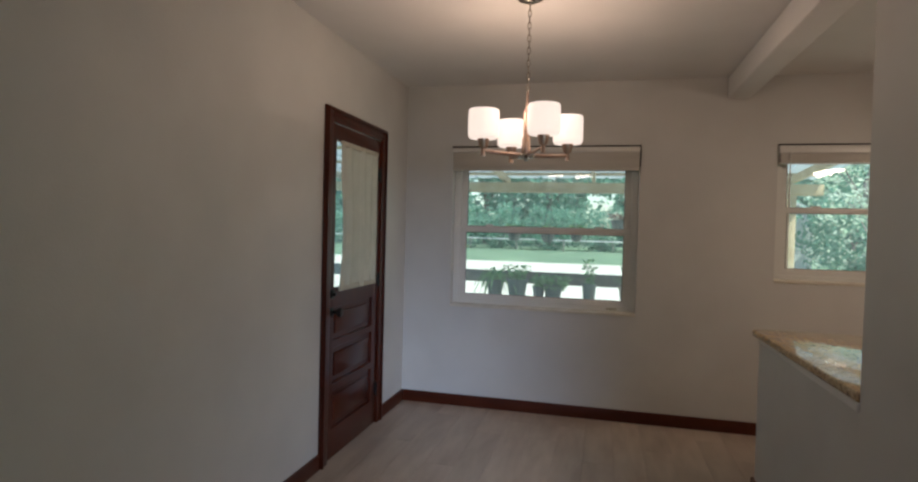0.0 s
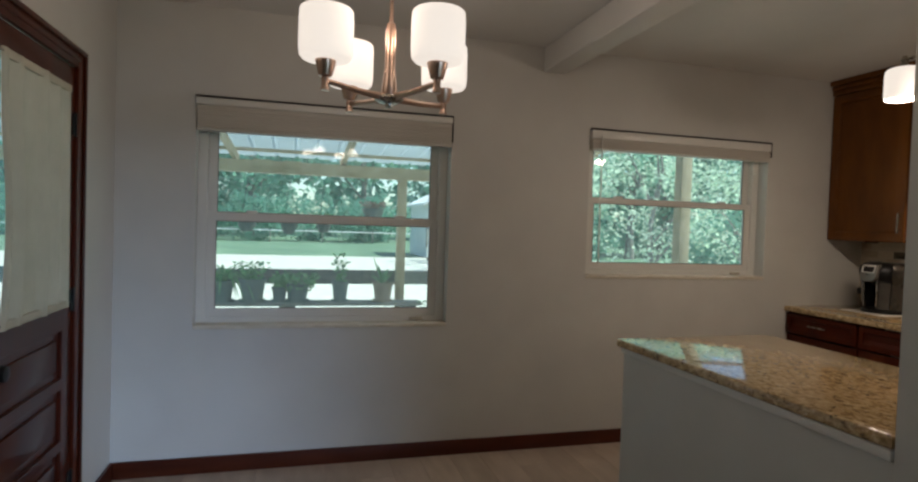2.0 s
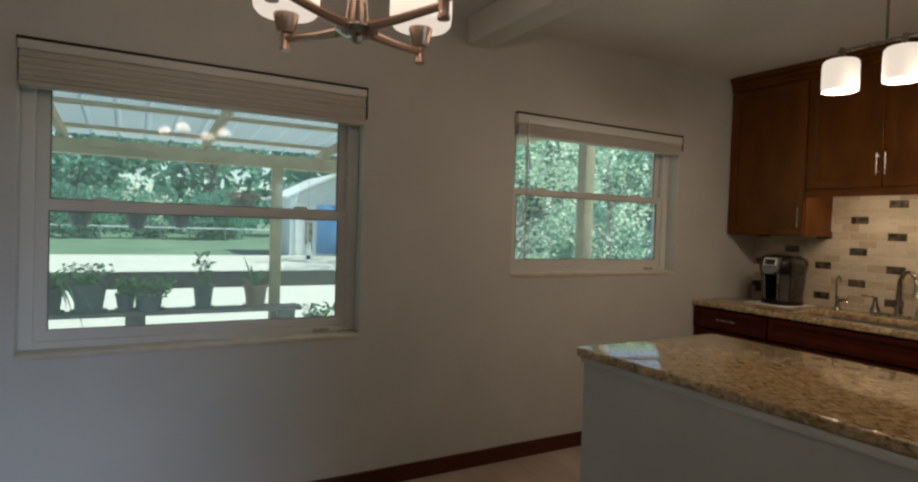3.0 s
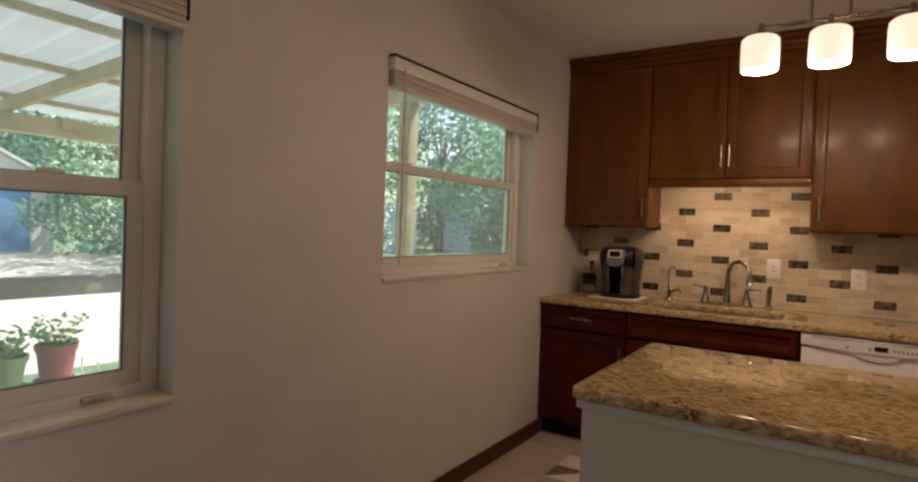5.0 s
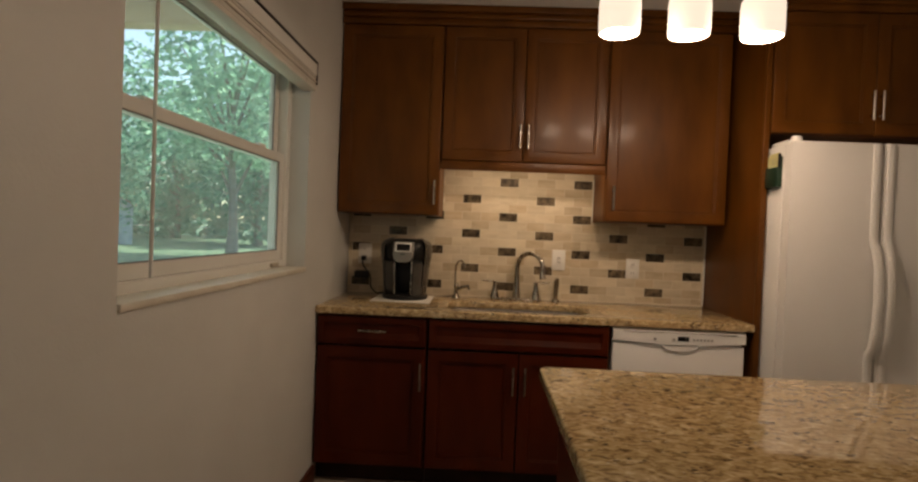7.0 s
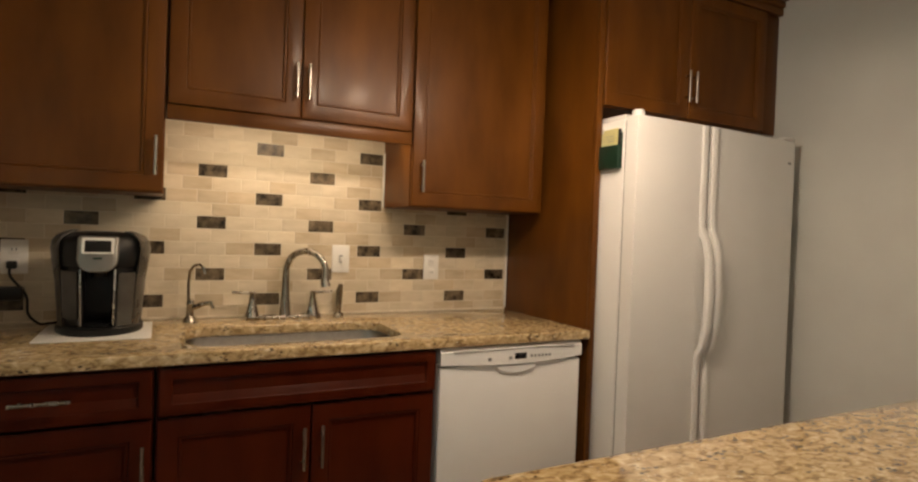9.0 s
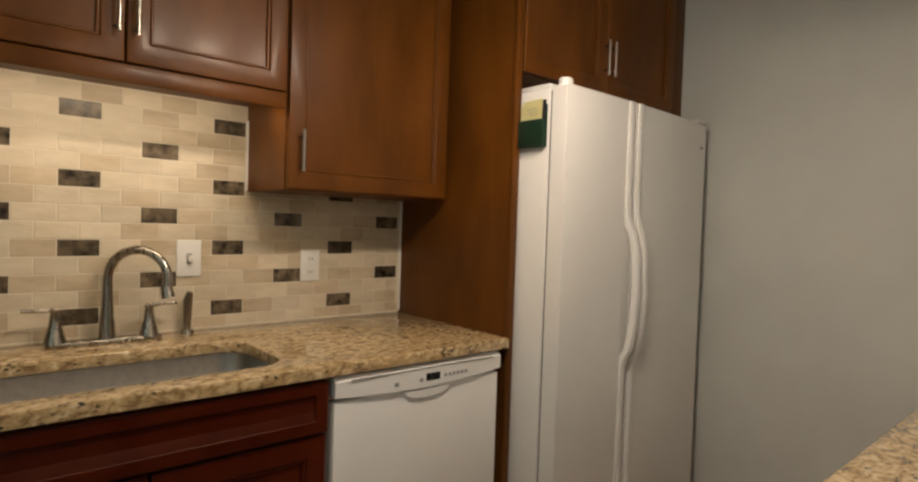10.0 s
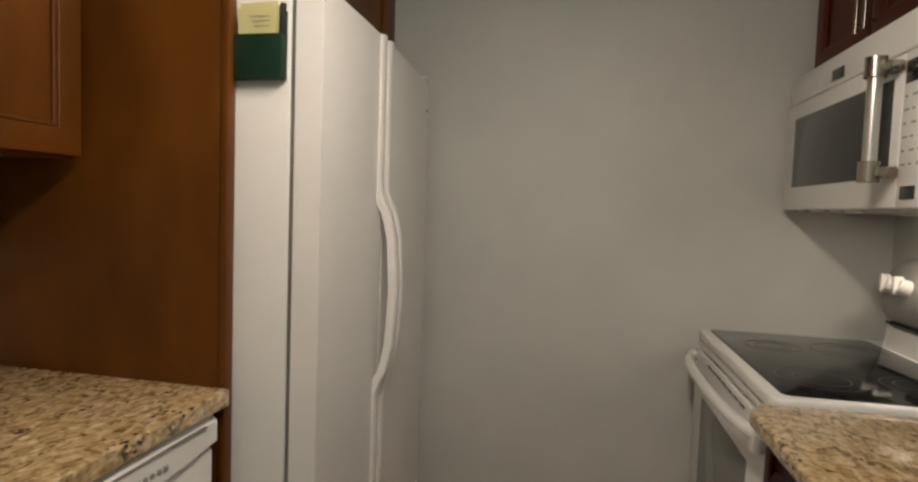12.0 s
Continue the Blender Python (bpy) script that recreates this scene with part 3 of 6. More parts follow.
for z0, z1 in ((0.185, 0.41), (0.455, 0.665), (0.712, 0.905)):
    pm = one(DX0 + 0.008, DX1 - 0.016, 4.176, 4.77, z0 - 0.002, z1 + 0.002)
    box(pm, DX1 - 0.016, DX1 - 0.006, 4.215, 4.732, z0 + 0.035, z1 - 0.035, 0.008)
    part("door_panel", pm, DARKWOOD, slab_ob)
pane = part("pane", one(DX0 + 0.014, DX0 + 0.020, 4.176, 4.77, 1.02, 1.895), GLASS, slab_ob, smooth=0)
pane.visible_shadow = False
k = lathe(bmesh.new(), 0, 0, [(0, 0), (0.026, 0), (0.026, 0.006), (0.010, 0.010), (0.010, 0.034), (0.022, 0.04), (0.027, 0.052), (0.024, 0.064), (0.0, 0.068)], 20)
bmesh.ops.transform(k, verts=k.verts, matrix=pose(DX1, 4.150, 0.885, 0, 90, 0))
part("door_knob", k, BLACK, door, "dark bronze round knob")
k = lathe(bmesh.new(), 0, 0, [(0, 0), (0.028, 0), (0.026, 0.012), (0.012, 0.014), (0.010, 0.03), (0, 0.031)], 20)
bmesh.ops.transform(k, verts=k.verts, matrix=pose(DX1, 4.143, 0.990, 0, 90, 0))
part("deadbolt", k, BLACK, door, "dark bronze deadbolt turn")
for z in (0.25, 1.02, 1.75):
    h = one(DX1, DX1 + 0.004, 4.835, 4.868, z - 0.045, z + 0.045, 0.001)
    cyl(h, (DX1 + 0.006, 4.866, z - 0.05), (DX1 + 0.006, 4.866, z + 0.05), 0.006, n=10)
    part("hinge", h, BLACK, door, "dark metal hinge")
cu = bmesh.new()
grid = []
NU, NV = 90, 14
for j in range(NV + 1):
    row = []
    v = j / NV
    for i in range(NU + 1):
        u = i / NU
        edge = 4.206 + 0.040 * max(0.0, math.sin(math.pi * max(0.0, v - 0.25) / 0.75))
        y = edge + (4.770 - edge) * u
        fold = math.sin(u * 27 + 1.8 * math.sin(u * 7)) * (0.0105 + 0.005 * math.sin(u * 13)) + 0.0012 * math.sin(u * 90)
        row.append(cu.verts.new((DX1 + 0.016 + fold * (0.75 + 0.25 * v), y + 0.002 * math.sin(v * 5 + u * 30), 1.893 + (1.003 - 1.893) * v)))
    grid.append(row)
for a, b in zip(grid, grid[1:]):
    for i in range(NU):
        cu.faces.new((a[i], a[i + 1], b[i + 1], b[i]))
curtain = thing("door_curtain", (DX1 + 0.016, 4.49, 1.0), "cream gathered curtain hanging over the door glass", "curtain")
part("cloth", cu, CURTAIN, curtain, smooth=80)
for z in (1.880, 1.018):
    part("hem", one(DX1 + 0.009, DX1 + 0.023, 4.212, 4.772, z - 0.016, z + 0.014, 0.004), CURTAIN, curtain)
    part("curtain_rod", cyl(bmesh.new(), (DX1 + 0.016, 4.185, z), (DX1 + 0.016, 4.785, z), 0.005, n=10), NICKEL, curtain)

# ================= kitchen cabinets =================
def panel_door(parent, material, x, y0, y1, z0, z1, rail=0.056, depth=0.020, face=-1):
    """A shaker door with its recessed panel; it faces -x (face -1) or +x, its front at x."""
    lo, hi = min(x, x - face * depth), max(x, x - face * depth)
    inner = rect(y0 + rail, y1 - rail, z0 + rail, z1 - rail)
    d = part("door", flat(rect(y0, y1, z0, z1), [inner], lo, hi, 'x', 0.004), material, parent)
    f0, f1 = x - face * 0.0125, x - face * depth
    part("panel", one(min(f0, f1), max(f0, f1), y0 + rail, y1 - rail, z0 + rail, z1 - rail), material, d)
    q0, q1 = x - face * 0.0035, x - face * 0.0125
    ring = rect(y0 + rail + 0.009, y1 - rail - 0.009, z0 + rail + 0.009, z1 - rail - 0.009)
    part("bead", flat(inner, [ring], min(q0, q1), max(q0, q1), 'x', 0.0035), material, d)
    return d


def bar_handle(parent, x, p0, p1, face=-1):
    """A slim bar pull between two points (y, z), standing off the door front x."""
    bm = bmesh.new()
    xo = x + face * 0.026
    (ya, za), (yb, zb) = p0, p1
    cyl(bm, (xo, ya, za), (xo, yb, zb), 0.0055, n=12)
    for f in (0.16, 0.84):
        y, z = ya + (yb - ya) * f, za + (zb - za) * f
        cyl(bm, (x, y, z), (xo, y, z), 0.0045, n=10)
    return part("handle", bm, NICKEL, parent, "brushed nickel bar handle")


def carcass(bm, x0, x1, y0, y1, z0, z1, face, lid=True):
    """An open-fronted cabinet box of 18 mm boards."""
    t = 0.018
    box(bm, x0, x1, y0, y0 + t, z0, z1, 0.001, 1)
    box(bm, x0, x1, y1 - t, y1, z0, z1, 0.001, 1)
    box(bm, x0, x1, y0 + t, y1 - t, z0, z0 + t, 0.001, 1)
    if lid:
        box(bm, x0, x1, y0 + t, y1 - t, z1 - t, z1, 0.001, 1)
    xb = x1 if face < 0 else x0
    box(bm, xb - 0.01, xb, y0 + t, y1 - t, z0 + t, z1 - t) if face < 0 else box(bm, xb, xb + 0.01, y0 + t, y1 - t, z0 + t, z1 - t)
    xf = x0 if face < 0 else x1 - 0.02
    for a, b in ((y0 + t, y0 + 0.04), (y1 - 0.04, y1 - t)):
        box(bm, xf, xf + 0.02, a, b, z0 + t, z1 - t)
    return bm


FX = 3.565


def upper(name, y0, y1, z0, z1, doors, label, x_front=FX, x_back=XE):
    """A wall cabinet that faces -x; doors are (y0, y1, handle y, handle z0, z1)."""
    cab = thing(name, ((x_front + x_back) / 2, (y0 + y1) / 2, z0), label, "cabinet", "kitchen wall cabinets")
    part("body", carcass(bmesh.new(), x_front + 0.021, x_back, y0, y1, z0, z1, -1), CABWOOD, cab)
    for a, b, hy, h0, h1 in doors:
        d = panel_door(cab, CABWOOD, x_front, a, b, z0 + 0.004, z1 - 0.004)
        bar_handle(d, x_front, (hy, h0), (hy, h1))
    return cab


upper("wall_cabinet", 4.882, 5.440, 1.366, 2.395, [(4.886, 5.436, 4.908, 1.425, 1.555)], "tall reddish-brown wooden wall cabinet with one door, beside the window")
mid = upper("wall_cabinet", 3.990, 4.880, 1.668, 2.395, [(4.438, 4.876, 4.456, 1.740, 1.870), (3.994, 4.434, 4.412, 1.740, 1.870)], "reddish-brown wooden wall cabinet with two doors, over the sink")
part("valance", one(FX + 0.004, FX + 0.024, 3.992, 4.878, 1.620, 1.668, 0.002), CABWOOD, mid)
part("light_tube", one(3.592, 3.616, 4.04, 4.84, 1.653, 1.667, 0.004), LED, mid, "lit under-cabinet light tube")
upper("wall_cabinet", 3.342, 3.988, 1.370, 2.395, [(3.346, 3.984, 3.945, 1.430, 1.560)], "tall reddish-brown wooden wall cabinet over the dishwasher counter")
upper("wall_cabinet", 2.290, 3.288, 1.812, 2.395, [(2.810, 3.284, 2.830, 1.885, 2.022), (2.294, 2.806, 2.786, 1.885, 2.022)], "reddish-brown wooden cabinet above the refrigerator", 3.232)
end = thing("refrigerator_side_panel", ((3.238 + XE) / 2, 3.303, 0), "tall reddish-brown wooden end panel beside the refrigerator", "panel")
part("board", one(3.258, XE, 3.290, 3.316, 0, 2.395, 0.001), CABWOOD, end)
part("edge_strip", one(3.238, 3.2575, 3.288, 3.318, 0, 2.395, 0.004), CABWOOD, end)
solid("corner_filler", one(3.252, 3.27, YS, 2.288, 1.812, 2.395, 0.001), CABWOOD, "narrow wooden filler strip beside the wall", "panel")


def crown(y0, y1, x):
    bm = bmesh.new()
    box(bm, x - 0.004, XE, y0, y1, 2.397, 2.430, 0.003)
    box(bm, x - 0.018, x + 0.02, y0, y1, 2.430, 2.462, 0.010)
    box(bm, x - 0.034, x + 0.02, y0, y1, 2.462, 2.498, 0.006)
    return solid("crown_moulding", bm, CABWOOD, "reddish-brown wooden crown moulding on the wall cabinets", "moulding", kind="structure")


crown(3.318, 5.442, FX)
crown(YS + 0.002, 3.316, 3.232)

# base run
BX = 3.245


def base_unit(y0, y1, fronts, doors, label, x_front=BX, face=-1, x_back=XE, lid=True):
    cab = thing("base_cabinet", ((x_front + x_back) / 2, (y0 + y1) / 2, 0), label, "cabinet", "kitchen base cabinets")
    xa, xb = (x_front + 0.021, x_back) if face < 0 else (x_back, x_front - 0.021)
    part("body", carcass(bmesh.new(), xa, xb, y0, y1, 0.10, 0.856, face, lid), CABWOOD2, cab)
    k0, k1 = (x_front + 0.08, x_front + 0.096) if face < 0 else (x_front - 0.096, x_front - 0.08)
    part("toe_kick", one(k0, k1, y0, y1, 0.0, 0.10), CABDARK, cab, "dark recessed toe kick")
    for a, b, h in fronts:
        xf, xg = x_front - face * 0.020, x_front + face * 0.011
        dr = part("drawer_front", one(min(x_front, xf), max(x_front, xf), a + 0.001, b - 0.001, 0.709, 0.847, 0.002), CABWOOD2, cab)
        part("moulding", flat(rect(a, b, 0.708, 0.848), [rect(a + 0.036, b - 0.036, 0.744, 0.812)], min(x_front, xg), max(x_front, xg), 'x', 0.0085), CABWOOD2, dr)
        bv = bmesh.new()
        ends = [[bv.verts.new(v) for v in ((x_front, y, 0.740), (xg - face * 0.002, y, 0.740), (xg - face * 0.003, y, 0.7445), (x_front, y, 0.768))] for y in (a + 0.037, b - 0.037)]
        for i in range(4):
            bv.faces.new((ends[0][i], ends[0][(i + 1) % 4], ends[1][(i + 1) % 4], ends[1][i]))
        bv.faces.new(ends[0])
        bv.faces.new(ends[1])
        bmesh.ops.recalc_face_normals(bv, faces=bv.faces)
        part("bevel", bv, CABWOOD2, dr)
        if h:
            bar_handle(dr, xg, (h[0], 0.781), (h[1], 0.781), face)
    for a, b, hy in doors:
        d = panel_door(cab, CABWOOD2, x_front, a, b, 0.112, 0.698, face=face)
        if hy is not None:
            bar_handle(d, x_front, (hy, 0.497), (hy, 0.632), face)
    return cab


base_unit(4.890, 5.440, [(4.896, 5.434, (5.088, 5.226))], [(4.896, 5.434, 4.917)], "dark reddish-brown base cabinet with a drawer over one door")
base_unit(3.998, 4.886, [(4.004, 4.880, None)], [(4.440, 4.880, 4.462), (4.004, 4.434, 4.404)], "dark reddish-brown sink cabinet with two doors and a false drawer front", lid=False)
base_unit(3.070, 4.400, [(3.076, 3.735, (3.34, 3.47)), (3.741, 4.394, (4.0, 4.13))], [(3.076, 3.735, 3.70), (3.741, 4.394, 3.78)],
          "dark reddish-brown base cabinet under the peninsula counter", 2.085, 1, XP1 + 0.002)

# worktops
SINK = rounded(3.305, 3.665, 4.085, 4.805, 0.085)
solid("countertop", slab(bmesh.new(), rounded(3.222, 3.903, 3.318, 5.443, [0.012, 0, 0, 0.004], 3), 0.858, 0.893, [SINK], 0.007), GRANITE,
      "polished brown and gold granite countertop around the sink", "countertop")
pen = [(1.452, 3.066), (2.112, 3.066)]
pen += rounded(1.296, 2.145, 3.10, 4.458, [0, 0.03, 0.035, 0.035])[1:8]
pen += rounded(1.296, 2.145, 3.10, 4.458, [0, 0.03, 0.035, 0.035])[8:]
pen = [(x + (0.012 * (4.458 - y) / 1.36 if x < 1.40 else 0), y) for x, y in pen]
pen += [(1.330, 3.184), (1.452, 3.184)]
solid("peninsula_countertop", slab(bmesh.new(), pen, 0.858, 0.893, (), 0.009), GRANITE, "polished brown and gold granite peninsula countertop with rounded corners", "countertop")
tr = bmesh.new()
box(tr, 1.327, 1.452, 3.184, 4.448, 0.829, 0.857, 0.004)
solid("counter_trim", tr, WHITE_TRIM, "white painted trim board under the peninsula counter", "trim", kind="structure")
solid("backsplash_caulk", one(3.895, 3.904, 3.320, 5.440, 0.8935, 0.901, 0.003), GROUT, "pale caulk line behind the countertop", "trim", kind="structure")

for y0, y1, z0, z1 in ((3.985, 3.992, 1.372, 1.618), (3.318, 3.325, 0.902, 1.369)):
    solid("tile_edge_caulk", one(3.884, 3.904, y0, y1, z0, z1, 0.002), PLATE, "white caulk line at the edge of the tiles", "trim", kind="structure")

# ---- sink ----
sink = thing("sink", (3.485, 4.445, 0.66), "stainless steel undermount sink set below the granite countertop", "sink")
sb = bmesh.new()
top, low = rounded(3.297, 3.673, 4.077, 4.813, 0.09), rounded(3.315, 3.655, 4.095, 4.795, 0.085)
rings = []
for ring, z in ((rounded(3.280, 3.690, 4.060, 4.830, 0.1), 0.856), (top, 0.856), (low, 0.70), (rounded(3.335, 3.635, 4.115, 4.775, 0.07), 0.672), (rounded(3.42, 3.54, 4.40, 4.50, 0.045), 0.668)):
    rings.append([sb.verts.new((x, y, z)) for x, y in ring])
for a, b in zip(rings, rings[1:]):
    for i in range(len(a)):
        sb.faces.new((a[i], a[(i + 1) % len(a)], b[(i + 1) % len(a)], b[i]))
sb.faces.new(rings[-1])
part("bowl", sb, STEEL, sink)
part("drain", lathe(bmesh.new(), 3.48, 4.45, [(0, 0.676), (0.02, 0.672), (0.042, 0.672), (0.045, 0.668)], 20), CHROME, sink)

# ---- taps ----
tap = thing("kitchen_faucet", (3.815, 4.425, 0.893), "brushed nickel bridge faucet with a curved spout and two levers", "faucet")
part("base_plate", slab(bmesh.new(), rounded(3.788, 3.842, 4.275, 4.575, 0.026), 0.893, 0.908, (), 0.004), NICKEL, tap)
pts = [(3.815, 4.425, 0.905), (3.815, 4.425, 1.00)]
R = 0.088
ux, uy = -0.62, -0.78
for i in range(0, 19):
    a = math.pi * i / 18 * 1.06
    o = R - R * math.cos(a)
    pts.append((3.815 + ux * o, 4.425 + uy * o, 1.085 + R * math.sin(a)))
part("spout", tube(bmesh.new(), pts, [0.024, 0.0165] + [0.0130] * 15 + [0.0130, 0.0135, 0.0145, 0.0155], 14), NICKEL, tap)
e = Vector(pts[-1])
part("spray_head", cyl(bmesh.new(), e + Vector((0.004, 0.004, 0.0)), e + Vector((-0.002, -0.003, -0.036)), 0.0155, 0.0195, 16), NICKEL, tap)
for y, s in ((4.553, 1), (4.312, -1)):
    h = lathe(bmesh.new(), 3.815, y, [(0, 0.905), (0.030, 0.905), (0.027, 0.915), (0.016, 0.955), (0.0115, 0.992), (0.014, 1.0), (0.0, 1.006)], 18)
    tube(h, [(3.815, y - s * 0.01, 0.998), (3.813, y + s * 0.03, 1.000), (3.808, y + s * 0.078, 1.003)], [0.007, 0.006, 0.0055], 10)
    part("lever_handle", h, NICKEL, tap)
spr = thing("side_sprayer", (3.852, 4.190, 0.893), "brushed nickel side sprayer standing in the counter", "sprayer")
part("collar", lathe(bmesh.new(), 3.852, 4.190, [(0, 0.893), (0.024, 0.893), (0.022, 0.903), (0.014, 0.908), (0, 0.908)], 18), NICKEL, spr)
part("wand", tube(bmesh.new(), [(3.852, 4.19, 0.906), (3.852, 4.19, 0.95), (3.850, 4.19, 1.0), (3.842, 4.186, 1.028)], [0.011, 0.014, 0.0155, 0.010], 14), NICKEL, spr)
flt = thing("filter_tap", (3.815, 4.778, 0.893), "small brushed nickel drinking water tap with a thin swan neck", "faucet")
part("base", lathe(bmesh.new(), 3.815, 4.778, [(0, 0.893), (0.026, 0.893), (0.022, 0.906), (0.014, 0.915), (0.013, 0.955), (0.016, 0.962), (0.012, 0.975), (0, 0.98)], 18), NICKEL, flt)
part("neck", tube(bmesh.new(), [(3.815, 4.785, 0.97), (3.813, 4.787, 1.04), (3.808, 4.783, 1.085), (3.795, 4.77, 1.108), (3.775, 4.750, 1.115), (3.760, 4.737, 1.100), (3.756, 4.733, 1.078)], 0.0055, 10), NICKEL, flt)
part("lever_handle", tube(bmesh.new(), [(3.815, 4.772, 0.945), (3.795, 4.735, 0.962), (3.785, 4.708, 0.968), (3.78, 4.70, 0.945)], [0.011, 0.010, 0.009, 0.006], 10), NICKEL, flt)
# ================= appliances =================
# ---- dishwasher ----
dw = thing("dishwasher", (3.5, 3.672, 0), "white built-in dishwasher with a curved control panel", "dishwasher")
part("body", one(3.27, 3.88, 3.360, 3.986, 0.02, 0.852), APPL2, dw)
part("door", one(3.236, 3.272, 3.360, 3.986, 0.115, 0.782, 0.006), APPL, dw)
cp = bmesh.new()
N = 24
for i in range(N + 1):
    y = 3.358 + (3.988 - 3.358) * i / N
    sag = 0.014 * (1 - ((i / N - 0.5) * 2) ** 2)
    xo = 3.228 - 0.006 * (1 - ((i / N - 0.5) * 2) ** 2)
    cp.verts.new((xo, y, 0.796 - sag)), cp.verts.new((xo, y, 0.838)), cp.verts.new((3.242, y, 0.851)), cp.verts.new((3.272, y, 0.851)), cp.verts.new((3.272, y, 0.796 - sag))
cp.verts.ensure_lookup_table()
for i in range(N):
    a, b = i * 5, (i + 1) * 5
    for k in range(5):
        cp.faces.new([cp.verts[q] for q in (a + k, b + k, b + (k + 1) % 5, a + (k + 1) % 5)])
cp.faces.new([cp.verts[q] for q in range(5)])
cp.faces.new([cp.verts[N * 5 + q] for q in range(5)])
panel = part("control_panel", cp, APPL, dw)
part("display", one(3.2205, 3.223, 3.628, 3.682, 0.800, 0.823, 0.001), BLACKGLOSS, panel, "small dark display")
for y in (3.605, 3.588, 3.571, 3.554, 3.537, 3.52):
    part("button", one(3.2205, 3.2235, y - 0.005, y + 0.005, 0.804, 0.814, 0.001), PRINT, panel)
for y in (3.70, 3.79):
    part("button", one(3.2205, 3.2235, y - 0.007, y + 0.007, 0.800, 0.812, 0.001), PRINT, panel)
part("seam", one(3.2205, 3.228, 3.40, 3.94, 0.8385, 0.8405), GASKET, panel)
hd = bmesh.new()
ring0, ring1 = [], []
for i in range(17):
    a = math.pi * i / 16
    ring0.append(hd.verts.new((3.226, 3.668 + 0.085 * math.cos(a), 0.775 - 0.026 * math.sin(a))))
    ring1.append(hd.verts.new((3.237, 3.668 + 0.095 * math.cos(a), 0.775 - 0.036 * math.sin(a))))
for i in range(16):
    hd.faces.new((ring0[i], ring0[i + 1], ring1[i + 1], ring1[i]))
hd.faces.new(ring0)
part("handle", hd, APPL, dw, "scooped pull handle")
part("kick_plate", one(3.30, 3.32, 3.360, 3.986, 0.012, 0.112, 0.002), APPL2, dw)

# ---- refrigerator ----
fr = thing("refrigerator", (3.5, 2.79, 0), "white side-by-side refrigerator with bowed vertical handles", "refrigerator")
part("body", one(3.122, 3.88, 2.280, 3.276, 0.02, 1.742, 0.006), APPL, fr)
part("gasket", one(3.108, 3.123, 2.285, 3.270, 0.08, 1.735), GASKET, fr, "grey door gasket")
part("top_cap", one(3.135, 3.28, 3.14, 3.262, 1.742, 1.766, 0.008), APPL, fr)
part("grille", one(3.07, 3.122, 2.285, 3.268, 0.025, 0.075, 0.004), APPL2, fr)
def bow(y):
    """The gently bowed front of the two doors."""
    return 3.064 - 0.033 * (y - 2.775) - 0.014 * (1 - ((y - 2.775) / 0.505) ** 2)


for y0, y1, inner in ((2.884, 3.278, 0), (2.272, 2.874, 1)):
    ol = [(3.109, y1), (3.109, y0)] + [(bow(y0 + (y1 - y0) * i / 12), y0 + (y1 - y0) * i / 12) for i in range(13)]
    d = part("door", slab(bmesh.new(), ol, 0.085, 1.750, (), 0.010), APPL, fr)
    yc = y0 + 0.026 if inner == 0 else y1 - 0.026
    s = 1 if inner == 0 else -1
    strip = bmesh.new()
    zs = [0.09, 0.70, 0.78, 0.81, 0.84, 0.92, 1.06, 1.20, 1.27, 1.30, 1.33, 1.42, 1.745]
    off = [0.010, 0.010, 0.012, 0.022, 0.038, 0.054, 0.061, 0.054, 0.038, 0.022, 0.012, 0.010, 0.010]
    shift = [0, 0, 0.0, -0.002, -0.004, -0.006, -0.007, -0.006, -0.004, -0.002, 0, 0, 0]
    rows = []
    for z, o, q in zip(zs, off, shift):
        y = yc + s * q
        xb = bow(y) - (o - 0.024 if o > 0.03 else -0.004)
        xf = bow(y) - o
        rows.append([strip.verts.new(v) for v in ((xb, y - 0.016, z), (xf + 0.004, y - 0.016, z), (xf, y - 0.010, z), (xf, y + 0.010, z), (xf + 0.004, y + 0.016, z), (xb, y + 0.016, z))])
    for a, b in zip(rows, rows[1:]):
        for k2 in range(6):
            strip.faces.new((a[k2], a[(k2 + 1) % 6], b[(k2 + 1) % 6], b[k2]))
    strip.faces.new(rows[0])
    strip.faces.new(rows[-1])
    part("handle", strip, APPL, d, "moulded white handle strip with a bowed grip", smooth=50)
part("hinge_cover", lathe(bmesh.new(), 3.082, 3.245, [(0, 1.749), (0.024, 1.749), (0.024, 1.768), (0.018, 1.774), (0, 1.775)], 18), APPL, fr)
part("hinge_cover", one(3.07, 3.11, 2.285, 2.365, 1.749, 1.762, 0.005), APPL, fr)
part("badge", one(3.0740, 3.0790, 2.305, 2.327, 1.640, 1.650, 0.001), PRINT, fr, "small grey badge")

pk = thing("memo_holder", (3.18, 3.29, 1.545), "dark green magnetic memo holder with yellow notes on the refrigerator side", "memo holder")
b = bmesh.new()
box(b, 3.128, 3.238, 3.277, 3.281, 1.548, 1.690, 0.001)
box(b, 3.128, 3.238, 3.297, 3.302, 1.548, 1.640, 0.003)
box(b, 3.128, 3.132, 3.281, 3.297, 1.548, 1.640)
box(b, 3.234, 3.238, 3.281, 3.297, 1.548, 1.640)
box(b, 3.132, 3.234, 3.281, 3.297, 1.548, 1.553)
part("pocket", b, GREENBOX, pk)
